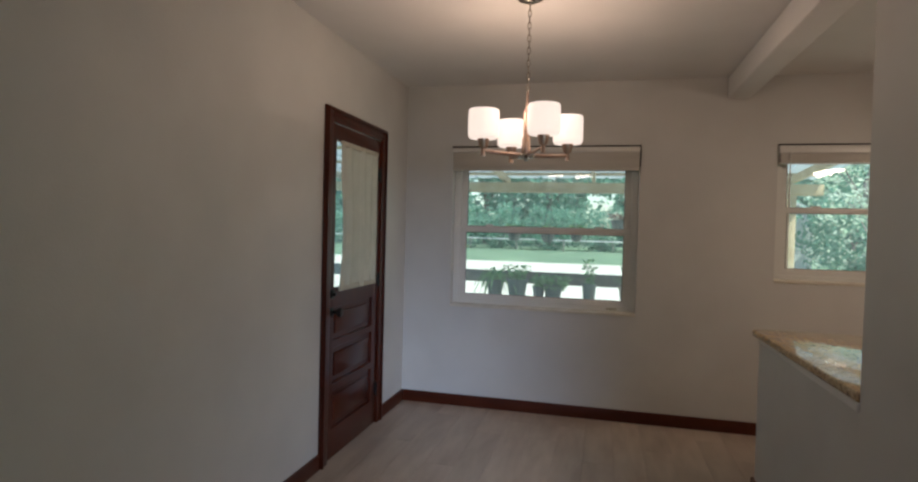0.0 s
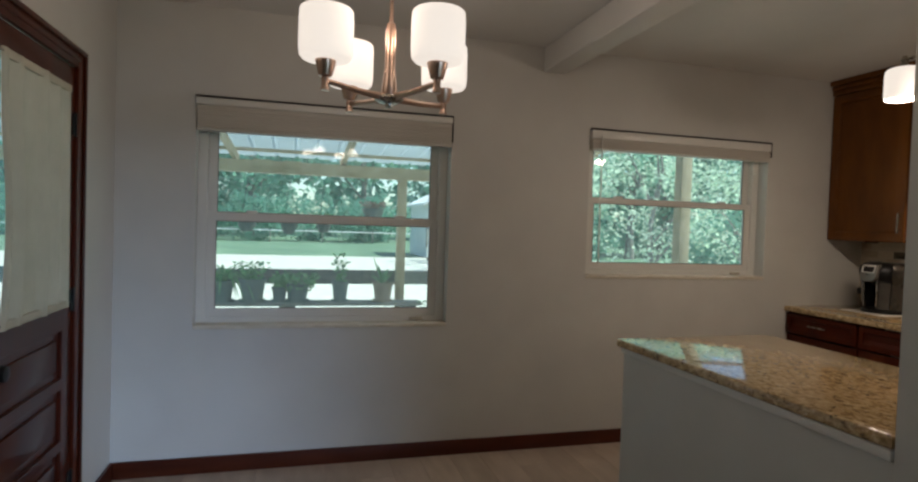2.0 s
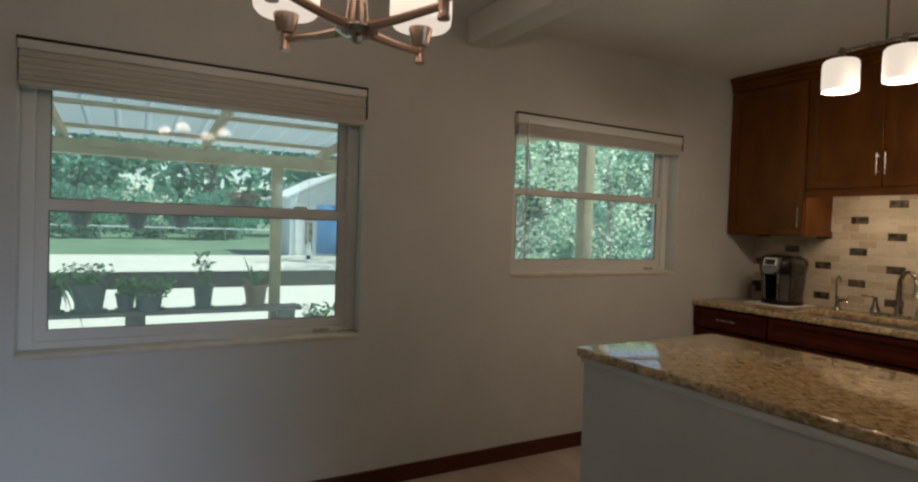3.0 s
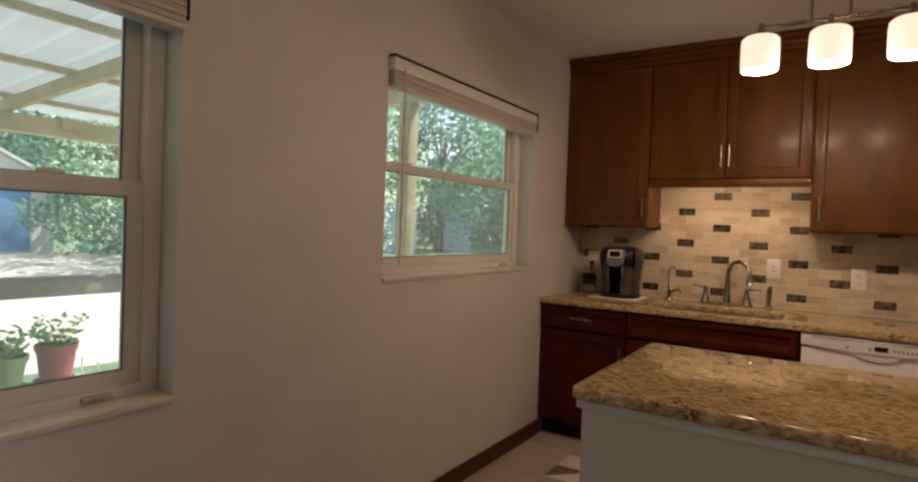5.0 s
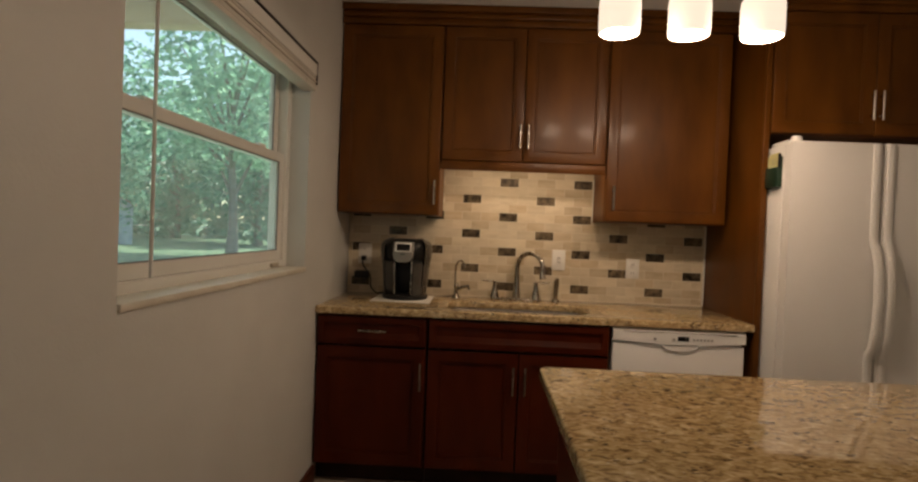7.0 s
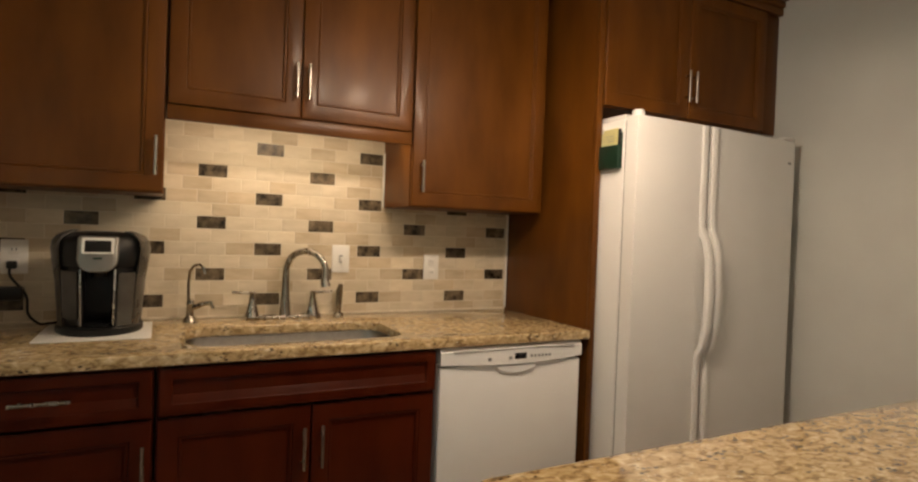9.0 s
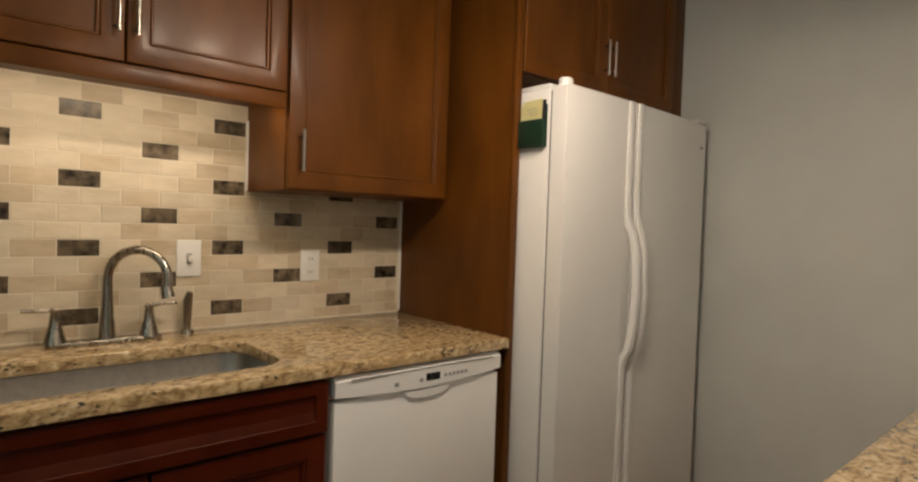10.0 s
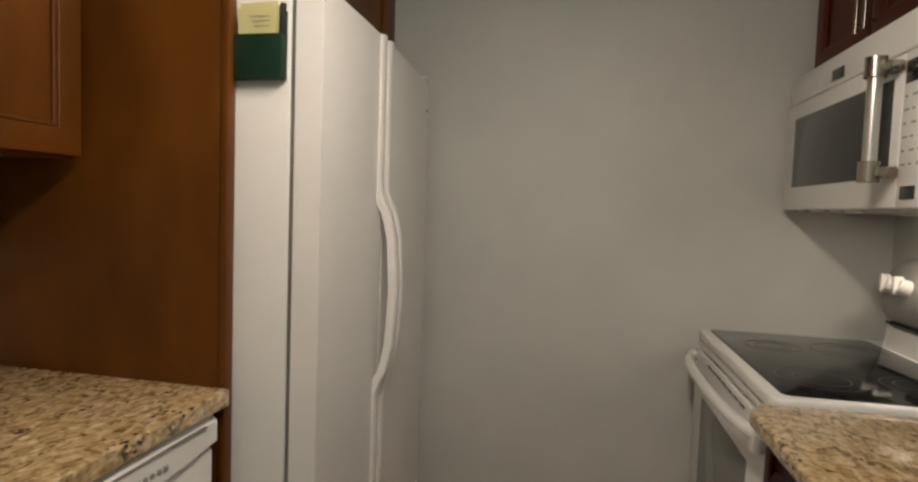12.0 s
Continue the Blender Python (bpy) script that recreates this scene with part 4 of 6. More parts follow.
for i, (dx, a) in enumerate(((0.0, 2), (0.003, -3), (-0.001, 4))):
    nb = one(3.143 + dx, 3.228 + dx, 3.284 + i * 0.004, 3.2855 + i * 0.004, 1.58, 1.708 - i * 0.006)
    bmesh.ops.rotate(nb, verts=nb.verts, cent=(3.186, 3.286, 1.58), matrix=Matrix.Rotation(radians(a), 3, 'Y'))
    part("note", nb, PAPER, pk, "yellow sticky note")
for i in range(3):
    part("writing", one(3.160, 3.206 - i * 0.006, 3.2945, 3.2952, 1.676 - i * 0.010, 1.6775 - i * 0.010), PRINT, pk)
part("pen", cyl(bmesh.new(), (3.136, 3.290, 1.58), (3.131, 3.291, 1.702), 0.006, n=10), BLACK, pk, "black pen")

# ---- range ----
sv = thing("kitchen_range", (1.77, 2.68, 0), "white electric range with a black glass cooktop", "range")
SY0, SY1, SXF = 2.268, 3.056, 2.082
part("body", one(1.462, 2.040, SY0 + 0.004, SY1 - 0.004, 0.02, 0.868), APPL, sv)
rim = slab(bmesh.new(), rounded(1.462, SXF, SY0, SY1, [0.01, 0.03, 0.03, 0.01]), 0.868, 0.902, (), 0.010)
ct = part("cooktop_rim", rim, APPL, sv)
part("glass_top", slab(bmesh.new(), rounded(1.565, 2.050, SY0 + 0.030, SY1 - 0.030, 0.02), 0.9005, 0.9045, (), 0.0015), BLACKGLOSS, ct, "black ceramic glass cooktop")
for cx, cy, r in ((1.91, 2.50, 0.075), (1.91, 2.86, 0.10), (1.70, 2.50, 0.10), (1.70, 2.86, 0.075)):
    for q in (1.0, 0.62):
        ringm = lathe(bmesh.new(), cx, cy, [(r * q, 0.9046), (r * q, 0.9050), (r * q + 0.0022, 0.9050), (r * q + 0.0022, 0.9046)], 40)
        part("burner_ring", ringm, RINGGREY, ct)
dv = part("oven_door", one(2.040, 2.084, SY0 + 0.006, SY1 - 0.006, 0.17, 0.836, 0.008), APPL, sv)
part("window", one(2.083, 2.087, SY0 + 0.14, SY1 - 0.14, 0.34, 0.70, 0.0015), OVENGLASS, dv, "grey oven window")
for i in range(7):
    y = SY0 + 0.20 + i * 0.06
    part("vent_slot", one(2.0835, 2.0862, y, y + 0.045, 0.815, 0.822), GASKET, dv)
part("trim_strip", one(2.040, 2.078, SY0 + 0.004, SY1 - 0.004, 0.842, 0.866, 0.004), APPL2, sv)
hp = []
for i in range(17):
    u = i / 16
    hp.append((2.092 + 0.052 * math.sin(math.pi * u) ** 0.5, SY0 + 0.02 + (SY1 - SY0 - 0.04) * u, 0.806 + 0.010 * math.sin(math.pi * u)))
part("handle", tube(bmesh.new(), hp, [0.019] + [0.0155] * 15 + [0.019], 14), APPL, dv, "white bowed oven handle", smooth=60)
for y in (SY0 + 0.012, SY1 - 0.050):
    part("handle_bracket", one(2.083, 2.112, y, y + 0.038, 0.765, 0.828, 0.008), APPL, dv)
part("drawer", one(2.040, 2.080, SY0 + 0.006, SY1 - 0.006, 0.03, 0.160, 0.006), APPL, sv)
bp = bmesh.new()
prof = [(1.462, 0.902), (1.548, 0.902), (1.540, 0.968), (1.522, 0.980), (1.490, 1.150), (1.462, 1.150)]
ends = [[bp.verts.new((x, y, z)) for x, z in prof] for y in (SY0 + 0.10, SY1 - 0.06)]
for i in range(len(prof)):
    bp.faces.new((ends[0][i], ends[0][(i + 1) % len(prof)], ends[1][(i + 1) % len(prof)], ends[1][i]))
bp.faces.new(ends[0])
bp.faces.new(ends[1])
back = part("back_panel", bp, APPL2, sv)
face_m = bmesh.new()
roll = [(1.523, 0.984), (1.540, 0.990), (1.554, 1.015), (1.560, 1.050), (1.556, 1.090), (1.544, 1.130), (1.524, 1.165), (1.496, 1.184), (1.466, 1.188), (1.466, 1.152), (1.492, 1.152)]
caps = [[face_m.verts.new((x, y, z)) for x, z in roll] for y in (SY0 + 0.096, SY1 - 0.056)]
for i in range(len(roll)):
    face_m.faces.new((caps[0][i], caps[0][(i + 1) % len(roll)], caps[1][(i + 1) % len(roll)], caps[1][i]))
face_m.faces.new(caps[0])
face_m.faces.new(caps[1])
bmesh.ops.recalc_face_normals(face_m, faces=face_m.faces)
part("control_face", face_m, ROLLGREY, back, "grey rounded control panel", smooth=40)
for y in (2.420, 2.492, 2.88, 2.95):
    kb = cyl(bmesh.new(), (1.546, y, 1.096), (1.583, y, 1.110), 0.027, 0.023, 22)
    box(kb, 1.566, 1.594, y - 0.006, y + 0.006, 1.082, 1.136, 0.003)
    part("knob", kb, PLATE, back, "white control knob")
part("display", one(1.556, 1.5645, 2.60, 2.78, 1.045, 1.085, 0.001), BLACKGLOSS, back)
part("seam", one(1.524, 1.545, SY0 + 0.098, SY1 - 0.058, 0.9785, 0.9845), BLACK, back)

# ---- microwave ----
MX = 1.820
mw = thing("microwave", (1.65, 2.655, 1.325), "white over-the-range microwave with a chrome bar handle", "microwave")
part("body", one(1.452, 1.775, 2.224, 3.052, 1.338, 1.765, 0.004), APPL2, mw)
part("underside", one(1.452, 1.785, 2.232, 3.044, 1.318, 1.3385, 0.006), SILVER, mw, "grey vented underside")
md = part("door", one(1.776, MX, 2.222, 2.940, 1.326, 1.672, 0.006), APPL, mw)
part("window", one(MX - 0.002, MX + 0.0025, 2.300, 2.905, 1.398, 1.622, 0.0015), SMOKE, md, "dark smoked window")
part("top_vent", one(1.776, MX - 0.004, 2.222, 3.054, 1.676, 1.766, 0.010), APPL, mw)
cpn = part("control_panel", one(1.776, MX, 2.944, 3.054, 1.326, 1.672, 0.006), APPL, mw)
part("display", one(MX - 0.001, MX + 0.002, 2.955, 3.045, 1.600, 1.650, 0.001), BLACKGLOSS, cpn)
for r in range(6):
    for q in range(3):
        y, z = 2.956 + q * 0.031, 1.570 - r * 0.030
        part("button", one(MX - 0.001, MX + 0.0012, y, y + 0.010 + 0.008 * ((r * 3 + q) % 2), z, z + 0.0045, 0.0005), PRINT, cpn)
part("badge", one(MX - 0.003, MX + 0.002, 2.56, 2.63, 1.690, 1.720, 0.002), SMOKE, mw, "small dark badge")
part("badge", one(MX - 0.003, MX + 0.003, 2.965, 3.02, 1.345, 1.375, 0.002), SMOKE, mw, "small dark badge")
hb = bmesh.new()
cyl(hb, (MX + 0.046, 2.918, 1.390), (MX + 0.046, 2.918, 1.660), 0.0155, n=18)
mh = part("handle", hb, CHROME, md, "satin chrome bar handle")
for z0, z1 in ((1.384, 1.432), (1.622, 1.668)):
    st = cyl(bmesh.new(), (MX + 0.046, 2.918, z0), (MX + 0.046, 2.918, z1), 0.0225, n=22)
    box(st, MX, MX + 0.046, 2.906, 2.95, z0 + 0.010, z1 - 0.012, 0.004)
    part("handle_mount", st, NICKEL, mh)
mc = thing("wall_cabinet", (1.6, 2.66, 1.77), "dark reddish-brown cabinet above the microwave", "cabinet", "kitchen wall cabinets")
part("body", carcass(bmesh.new(), XP1 + 0.002, 1.755, 2.290, 3.040, 1.770, 2.395, 1), CABWOOD2, mc)
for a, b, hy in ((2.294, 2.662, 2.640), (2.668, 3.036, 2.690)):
    d = panel_door(mc, CABWOOD2, 1.776, a, b, 1.774, 2.391, face=1)
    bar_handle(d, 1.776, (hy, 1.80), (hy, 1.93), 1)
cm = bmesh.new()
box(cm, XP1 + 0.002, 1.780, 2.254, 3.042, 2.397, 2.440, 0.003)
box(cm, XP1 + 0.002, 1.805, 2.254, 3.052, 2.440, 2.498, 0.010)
solid("crown_moulding", cm, CABWOOD2, "dark reddish-brown crown moulding above the microwave cabinet", "moulding", kind="structure")

# assumed cooktop lamp, not in view, added to brighten the stove corner
part("fill_lamp_lens", one(1.560, 1.640, 2.60, 2.72, 1.3140, 1.3185, 0.001), PLATE, mw, "white lens plate for the added cooktop lamp")
task_data = bpy.data.lights.new("stove_fill_lamp", 'AREA')
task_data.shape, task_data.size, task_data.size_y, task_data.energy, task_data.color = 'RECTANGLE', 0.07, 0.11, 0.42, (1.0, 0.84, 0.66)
task = new("stove_fill_lamp", task_data)
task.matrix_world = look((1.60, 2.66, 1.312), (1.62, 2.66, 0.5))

# ---- coffee maker ----
solid("counter_mat", slab(bmesh.new(), rounded(3.472, 3.815, 4.905, 5.225, 0.01, 3), 0.8945, 0.898, (), 0.0012), PLATE, "thin white mat under the coffee maker", "mat")
cf = thing("coffee_maker", (3.63, 5.07, 0.898), "black and silver single-cup coffee maker on a white mat", "coffee maker")
KY, KX = 5.060, 3.665
def notched(r, half, deep, n=40):
    """A round outline about (KX, KY) with a straight-sided notch cut into its front."""
    a0 = math.asin(half / r)
    out = []
    for i in range(n + 1):
        a = math.pi - a0 - (2 * math.pi - 2 * a0) * i / n
        out.append((KX + 1.12 * r * math.cos(a), KY + r * math.sin(a)))
    return out + [(KX + deep, KY - half), (KX + deep, KY + half)]


def tapered(bm):
    """Draws the body in towards its foot."""
    for v in bm.verts:
        f = 0.925 + 0.11 * (v.co.z - 0.9) / 0.33
        v.co.x, v.co.y = KX + (v.co.x - KX) * f, KY + (v.co.y - KY) * f
    return bm


def shell_band(a0, a1, prof, thick=0.007, n=12):
    """A curved shell between two angles from the front, following a profile of (radius, z), thick inwards."""
    bm = bmesh.new()
    grids = []
    for inset in (0.0, thick):
        rows = []
        for k in range(n + 1):
            a = radians(a0 + (a1 - a0) * k / n)
            rows.append([bm.verts.new((KX - 1.12 * (r - inset) * math.cos(a), KY + (r - inset) * math.sin(a), z - (inset * 0.6 if z > 1.2 else 0))) for r, z in prof])
        for a, b in zip(rows, rows[1:]):
            for q in range(len(prof) - 1):
                bm.faces.new((a[q], b[q], b[q + 1], a[q + 1]))
        grids.append(rows)
    for k in (0, n):
        for q in range(len(prof) - 1):
            bm.faces.new((grids[0][k][q], grids[0][k][q + 1], grids[1][k][q + 1], grids[1][k][q]))
    for q in (0, len(prof) - 1):
        for k in range(n):
            bm.faces.new((grids[0][k][q], grids[0][k + 1][q], grids[1][k + 1][q], grids[1][k][q]))
    return bm


def oval(prof):
    """A turned form about the body's axis, drawn out a little towards the front."""
    bm = lathe(bmesh.new(), KX, KY, prof, 44)
    for v in bm.verts:
        v.co.x = KX + 1.12 * (v.co.x - KX)
    return bm


SHOULDER = [(0.119, 0.903), (0.124, 0.98), (0.131, 1.07), (0.141, 1.14), (0.145, 1.175), (0.141, 1.200), (0.127, 1.219), (0.104, 1.230), (0.086, 1.235)]
part("base", oval([(0, 0.898), (0.122, 0.898), (0.127, 0.904), (0.127, 0.920), (0.120, 0.926), (0, 0.926)]), BLACK, cf)
part("drip_tray", slab(bmesh.new(), rounded(3.555, 3.640, KY - 0.038, KY + 0.038, 0.015), 0.9255, 0.934, (), 0.002), BLACK, cf)
part("column", tapered(slab(bmesh.new(), notched(0.120, 0.046, -0.015), 0.9265, 1.118, (), 0.003)), BLACK, cf)
part("brew_head", oval([(0, 1.1185), (0.126, 1.1185), (0.131, 1.14), (0.132, 1.170), (0.127, 1.196), (0.114, 1.213), (0.092, 1.225), (0.050, 1.231), (0, 1.232)]), BLACK, cf, smooth=60)
part("water_tank", shell_band(26, 52, [(0.1235, 0.955), (0.128, 1.03), (0.133, 1.105)]), SHELL, cf, "smoky grey water tank wall")
part("front_panel", shell_band(-52, -26, [(0.1215, 0.927), (0.1255, 1.0), (0.131, 1.10)]), SHELL, cf, "dark grey front panel")
part("side_shell", shell_band(54, 118, SHOULDER), SHELLGREY, cf, "metallic grey side shell", smooth=60)
part("side_shell", shell_band(-118, -54, SHOULDER), SHELLGREY, cf, "metallic grey side shell", smooth=60)
for sg in (-1, 1):
    part("recess_trim", tapered(one(3.524, 3.532, KY + sg * 0.0475 - 0.003, KY + sg * 0.0475 + 0.003, 0.932, 1.112, 0.0015)), SILVER, cf, "thin silver trim beside the cup recess")


def leaning(bm):
    """Tilts the pod's face back towards its top."""
    for v in bm.verts:
        v.co.x += 0.30 * (v.co.z - 1.105)
    return bm


pod = part("control_pod", leaning(flat(rounded(KY - 0.056, KY + 0.056, 1.105, 1.218, [0.042, 0.042, 0.010, 0.010]), (), 3.488, 3.556, 'x', 0.007)), PODGREY, cf, "silver control pod")
part("display_rim", leaning(flat(rounded(KY - 0.044, KY + 0.044, 1.163, 1.213, 0.005), [rounded(KY - 0.036, KY + 0.036, 1.168, 1.204, 0.004)], 3.4845, 3.4890, 'x', 0.001)), PLATE, pod, "bright display rim")
part("display", leaning(one(3.4858, 3.4885, KY - 0.036, KY + 0.036, 1.168, 1.204)), BLACKGLOSS, pod)
part("button", leaning(one(3.4855, 3.4885, KY - 0.012, KY + 0.012, 1.146, 1.152, 0.0008)), GREENBOX, pod)
part("nozzle", cyl(bmesh.new(), (3.575, KY, 1.085), (3.575, KY, 1.12), 0.020, 0.030, 18), BLACK, cf)
cord = []
for i in range(22):
    u = i / 21
    cord.append((3.885 - 0.05 * math.sin(math.pi * u) - 0.075 * u, 5.345 - 0.17 * u ** 1.3 + 0.012 * math.sin(u * 14), 1.100 - 0.195 * min(1, u * 1.5) + 0.004 * math.sin(u * 9)))
part("cord", tube(bmesh.new(), cord, 0.0042, 8), BLACK, cf, "black power cord")
part("plug", one(3.868, 3.894, 5.330, 5.360, 1.088, 1.116, 0.006), BLACK, cf)
part("adapter", one(3.80, 3.86, 5.30, 5.385, 0.985, 1.03, 0.010), BLACK, cf, "black cord tidy")


def wall_plate(y0, y1, z0, z1, sort):
    p = thing("switch_plate" if sort == "switch" else "power_outlet", (3.897, (y0 + y1) / 2, z0),
              "white toggle light switch on the tiled backsplash" if sort == "switch" else "white power outlet on the tiled backsplash", "switch" if sort == "switch" else "outlet")
    part("plate", one(3.888, 3.8955, y0, y1, z0, z1, 0.003), PLATE, p)
    cy, cz = (y0 + y1) / 2, (z0 + z1) / 2
    if sort == "switch":
        part("toggle", one(3.872, 3.889, cy - 0.005, cy + 0.005, cz - 0.012, cz + 0.010, 0.002), PLATE, p)
        part("slot", one(3.8868, 3.8885, cy - 0.008, cy + 0.008, cz - 0.016, cz + 0.016), PRINT, p)
    else:
        for dz in (-0.025, 0.025):
            part("socket", one(3.885, 3.8885, cy - 0.016, cy + 0.016, cz + dz - 0.017, cz + dz + 0.017, 0.002), PLATE, p)
            for dy in (-0.006, 0.006):
                part("slot", one(3.8842, 3.8855, cy + dy - 0.0012, cy + dy + 0.0012, cz + dz - 0.004, cz + dz + 0.006), BLACK, p)
    for dz in (-0.048, 0.048):
        part("screw", cyl(bmesh.new(), (3.888, cy, cz + dz), (3.8868, cy, cz + dz), 0.0032, n=10), PLATE, p)
    return p


wall_plate(4.138, 4.216, 1.076, 1.197, "switch")
wall_plate(3.700, 3.778, 1.044, 1.161, "outlet")
wall_plate(5.300, 5.380, 1.070, 1.190, "outlet")

# ---- rug ----
rug = thing("rug", (2.72, 4.6, 0), "cream, taupe and olive geometric runner rug before the sink", "rug")
part("backing", slab(bmesh.new(), rounded(2.46, 3.20, 3.62, 5.12, 0.01, 2), 0.0045, 0.009), RUG_M, rug)
RZ = 0.0095
for i in range(4):
    for j in range(8):
        x0, y0 = 2.464 + i * 0.1835, 3.628 + j * 0.1860
        x1, y1 = x0 + 0.1835, y0 + 0.1860
        flip = (i + j) % 2
        tri = [((x0, y0), (x1, y0), (x1, y1)), ((x0, y0), (x1, y1), (x0, y1))] if flip else [((x0, y0), (x1, y0), (x0, y1)), ((x1, y0), (x1, y1), (x0, y1))]
        for k, t3 in enumerate(tri):
            bm = slab(bmesh.new(), t3, RZ - 0.0005, RZ + 0.0025)
            part("motif", bm, (RUG_L, RUG_M, RUG_L, RUG_D, RUG_M, RUG_L)[(i * 5 + j * 7 + k * 3 + (i // 2) * (j // 2)) % 6], rug, smooth=0)

# ================= lamps =================
ch = thing("chandelier", (0.135, 3.806, ZC), "brushed nickel chandelier with four lit frosted drum shades", "chandelier")
CX, CY = 0.135, 3.806
part("canopy", lathe(bmesh.new(), CX, CY, [(0, ZC - 0.001), (0.062, ZC - 0.001), (0.060, ZC - 0.012), (0.030, ZC - 0.026), (0.008, ZC - 0.032), (0, ZC - 0.032)], 28), NICKEL, ch)
chain = bmesh.new()
z, odd = ZC - 0.03, 0
while z > 2.050:
    lp = []
    for i in range(13):
        a = 2 * math.pi * i / 12
        u, w = 0.0075 * math.cos(a), 0.018 * math.sin(a)
        lp.append((CX + (u if odd else 0), CY + (0 if odd else u), z - 0.018 + w))
    tube(chain, lp, 0.0019, 6)
    z -= 0.0295
    odd = 1 - odd
part("chain", chain, NICKEL, ch)
part("stem", lathe(bmesh.new(), CX, CY, [(0, 2.050), (0.005, 2.050), (0.006, 1.972), (0.0125, 1.968), (0.0145, 1.955), (0.0150, 1.84), (0.019, 1.81), (0.023, 1.772), (0.021, 1.754), (0, 1.754)], 20), COPPERN, ch)
part("hub", lathe(bmesh.new(), CX, CY, [(0, 1.757), (0.040, 1.755), (0.044, 1.748), (0.030, 1.738), (0.011, 1.736), (0.010, 1.724), (0, 1.722)], 24), NICKEL, ch)
for i in range(4):
    a = radians(-62 + 90 * i)
    ca, sa = math.cos(a), math.sin(a)
    q = part("flange", one(CX - 0.004 + 0.016 * ca, CX + 0.004 + 0.016 * ca, CY - 0.004 + 0.016 * sa, CY + 0.004 + 0.016 * sa, 1.755, 1.835, 0.003), COPPERN, ch)
    arm = bmesh.new()
    tube(arm, [(CX + 0.02 * ca, CY + 0.02 * sa, 1.752), (CX + 0.11 * ca, CY + 0.11 * sa, 1.754), (CX + 0.207 * ca, CY + 0.207 * sa, 1.762)], [0.011, 0.009, 0.008], 8)
    am = part("arm", arm, COPPERN, ch)
    sx, sy = CX + 0.213 * ca, CY + 0.213 * sa
    part("cup", lathe(bmesh.new(), sx, sy, [(0, 1.736), (0.012, 1.736), (0.012, 1.742), (0.010, 1.745), (0.010, 1.772), (0.018, 1.775), (0.020, 1.782), (0.028, 1.813), (0.028, 1.820), (0, 1.821)], 20), COPPERN, am)
    sh = part("shade", lathe(bmesh.new(), sx, sy, [(0.024, 1.816), (0.063, 1.818), (0.070, 1.826), (0.0725, 1.845), (0.0725, 1.928), (0.071, 1.948), (0.068, 1.952), (0.066, 1.948), (0.068, 1.928), (0.068, 1.848), (0.064, 1.830), (0.024, 1.822)], 32), SHADE, am, "lit frosted white glass drum shade", smooth=60)
    bulb("chandelier_bulb", (sx, sy, 1.970), 1.25, 0.05, (1.0, 0.80, 0.64))

tk = thing("pendant_track_light", (2.575, 3.91, ZC), "brushed nickel track light with three lit frosted drum shades", "ceiling light")
part("canopy", one(2.515, 2.635, 3.82, 4.01, ZC - 0.026, ZC - 0.001, 0.006), NICKEL, tk)
for y in (3.985, 3.850):
    part("rod", cyl(bmesh.new(), (2.575, y, 2.222), (2.575, y, ZC - 0.02), 0.0055, n=10), NICKEL, tk)
part("bar", one(2.566, 2.584, 3.630, 4.185, 2.212, 2.226, 0.003), NICKEL, tk)
for y in (4.168, 3.915, 3.652):
    st = lathe(bmesh.new(), 2.575, y, [(0, 2.236), (0.010, 2.236), (0.012, 2.206), (0.016, 2.196), (0.022, 2.186), (0.024, 2.172), (0, 2.172)], 18)
    sm = part("socket", st, NICKEL, tk)
    part("shade", lathe(bmesh.new(), 2.575, y, [(0.022, 2.180), (0.063, 2.178), (0.073, 2.168), (0.0755, 2.145), (0.0755, 2.058), (0.073, 2.039), (0.070, 2.036), (0.068, 2.039), (0.071, 2.058), (0.071, 2.145), (0.066, 2.164), (0.022, 2.172)], 32), SHADE, sm, "lit frosted white glass drum shade", smooth=60)
    bulb("track_bulb", (2.575, y, 2.034), 4.4, 0.05)
strip = bpy.data.lights.new("under_cabinet_lamp", 'AREA')
strip.shape, strip.size, strip.size_y, strip.energy, strip.color = 'RECTANGLE', 0.80, 0.024, 0.58, (1.0, 0.84, 0.62)
lamp = new("under_cabinet_lamp", strip)
lamp.matrix_world = look((3.606, 4.44, 1.649), (3.83, 4.44, 1.2))
# ================= outdoors =================
GZ = -0.30


def ease(u):
    u = min(1.0, max(0.0, u))
    return u * u * (3 - 2 * u)


def ground_z(x, y):
    """The yard is flat by the house and climbs gently to the shed and the lawn behind it."""
    return GZ + 0.58 * ease((y - 11.5) / 8.0) * ease((17 - x) / 8) * ease((x + 60) / 20) * ease((95 - y) / 30)


far = [60, 90, 150, 400, 1200, 4000]
gx = [-v for v in reversed(far)] + [-50 + 2 * k for k in range(51)] + far
gy = [-v for v in reversed(far)] + [-50, -40, -30, -20, -10, -4] + [2 * k for k in range(26)] + far
gb = bmesh.new()
grid = [[gb.verts.new((x, y, ground_z(x, y) + (0.02 * math.sin(x * 1.7 + y) if 9 < y < 90 else 0))) for x in gx] for y in gy]
for a, b in zip(grid, grid[1:]):
    for i in range(len(gx) - 1):
        gb.faces.new((a[i], a[i + 1], b[i + 1], b[i]))
solid("ground", gb, GRASS, "green mown lawn reaching to the trees", "ground", kind="structure")

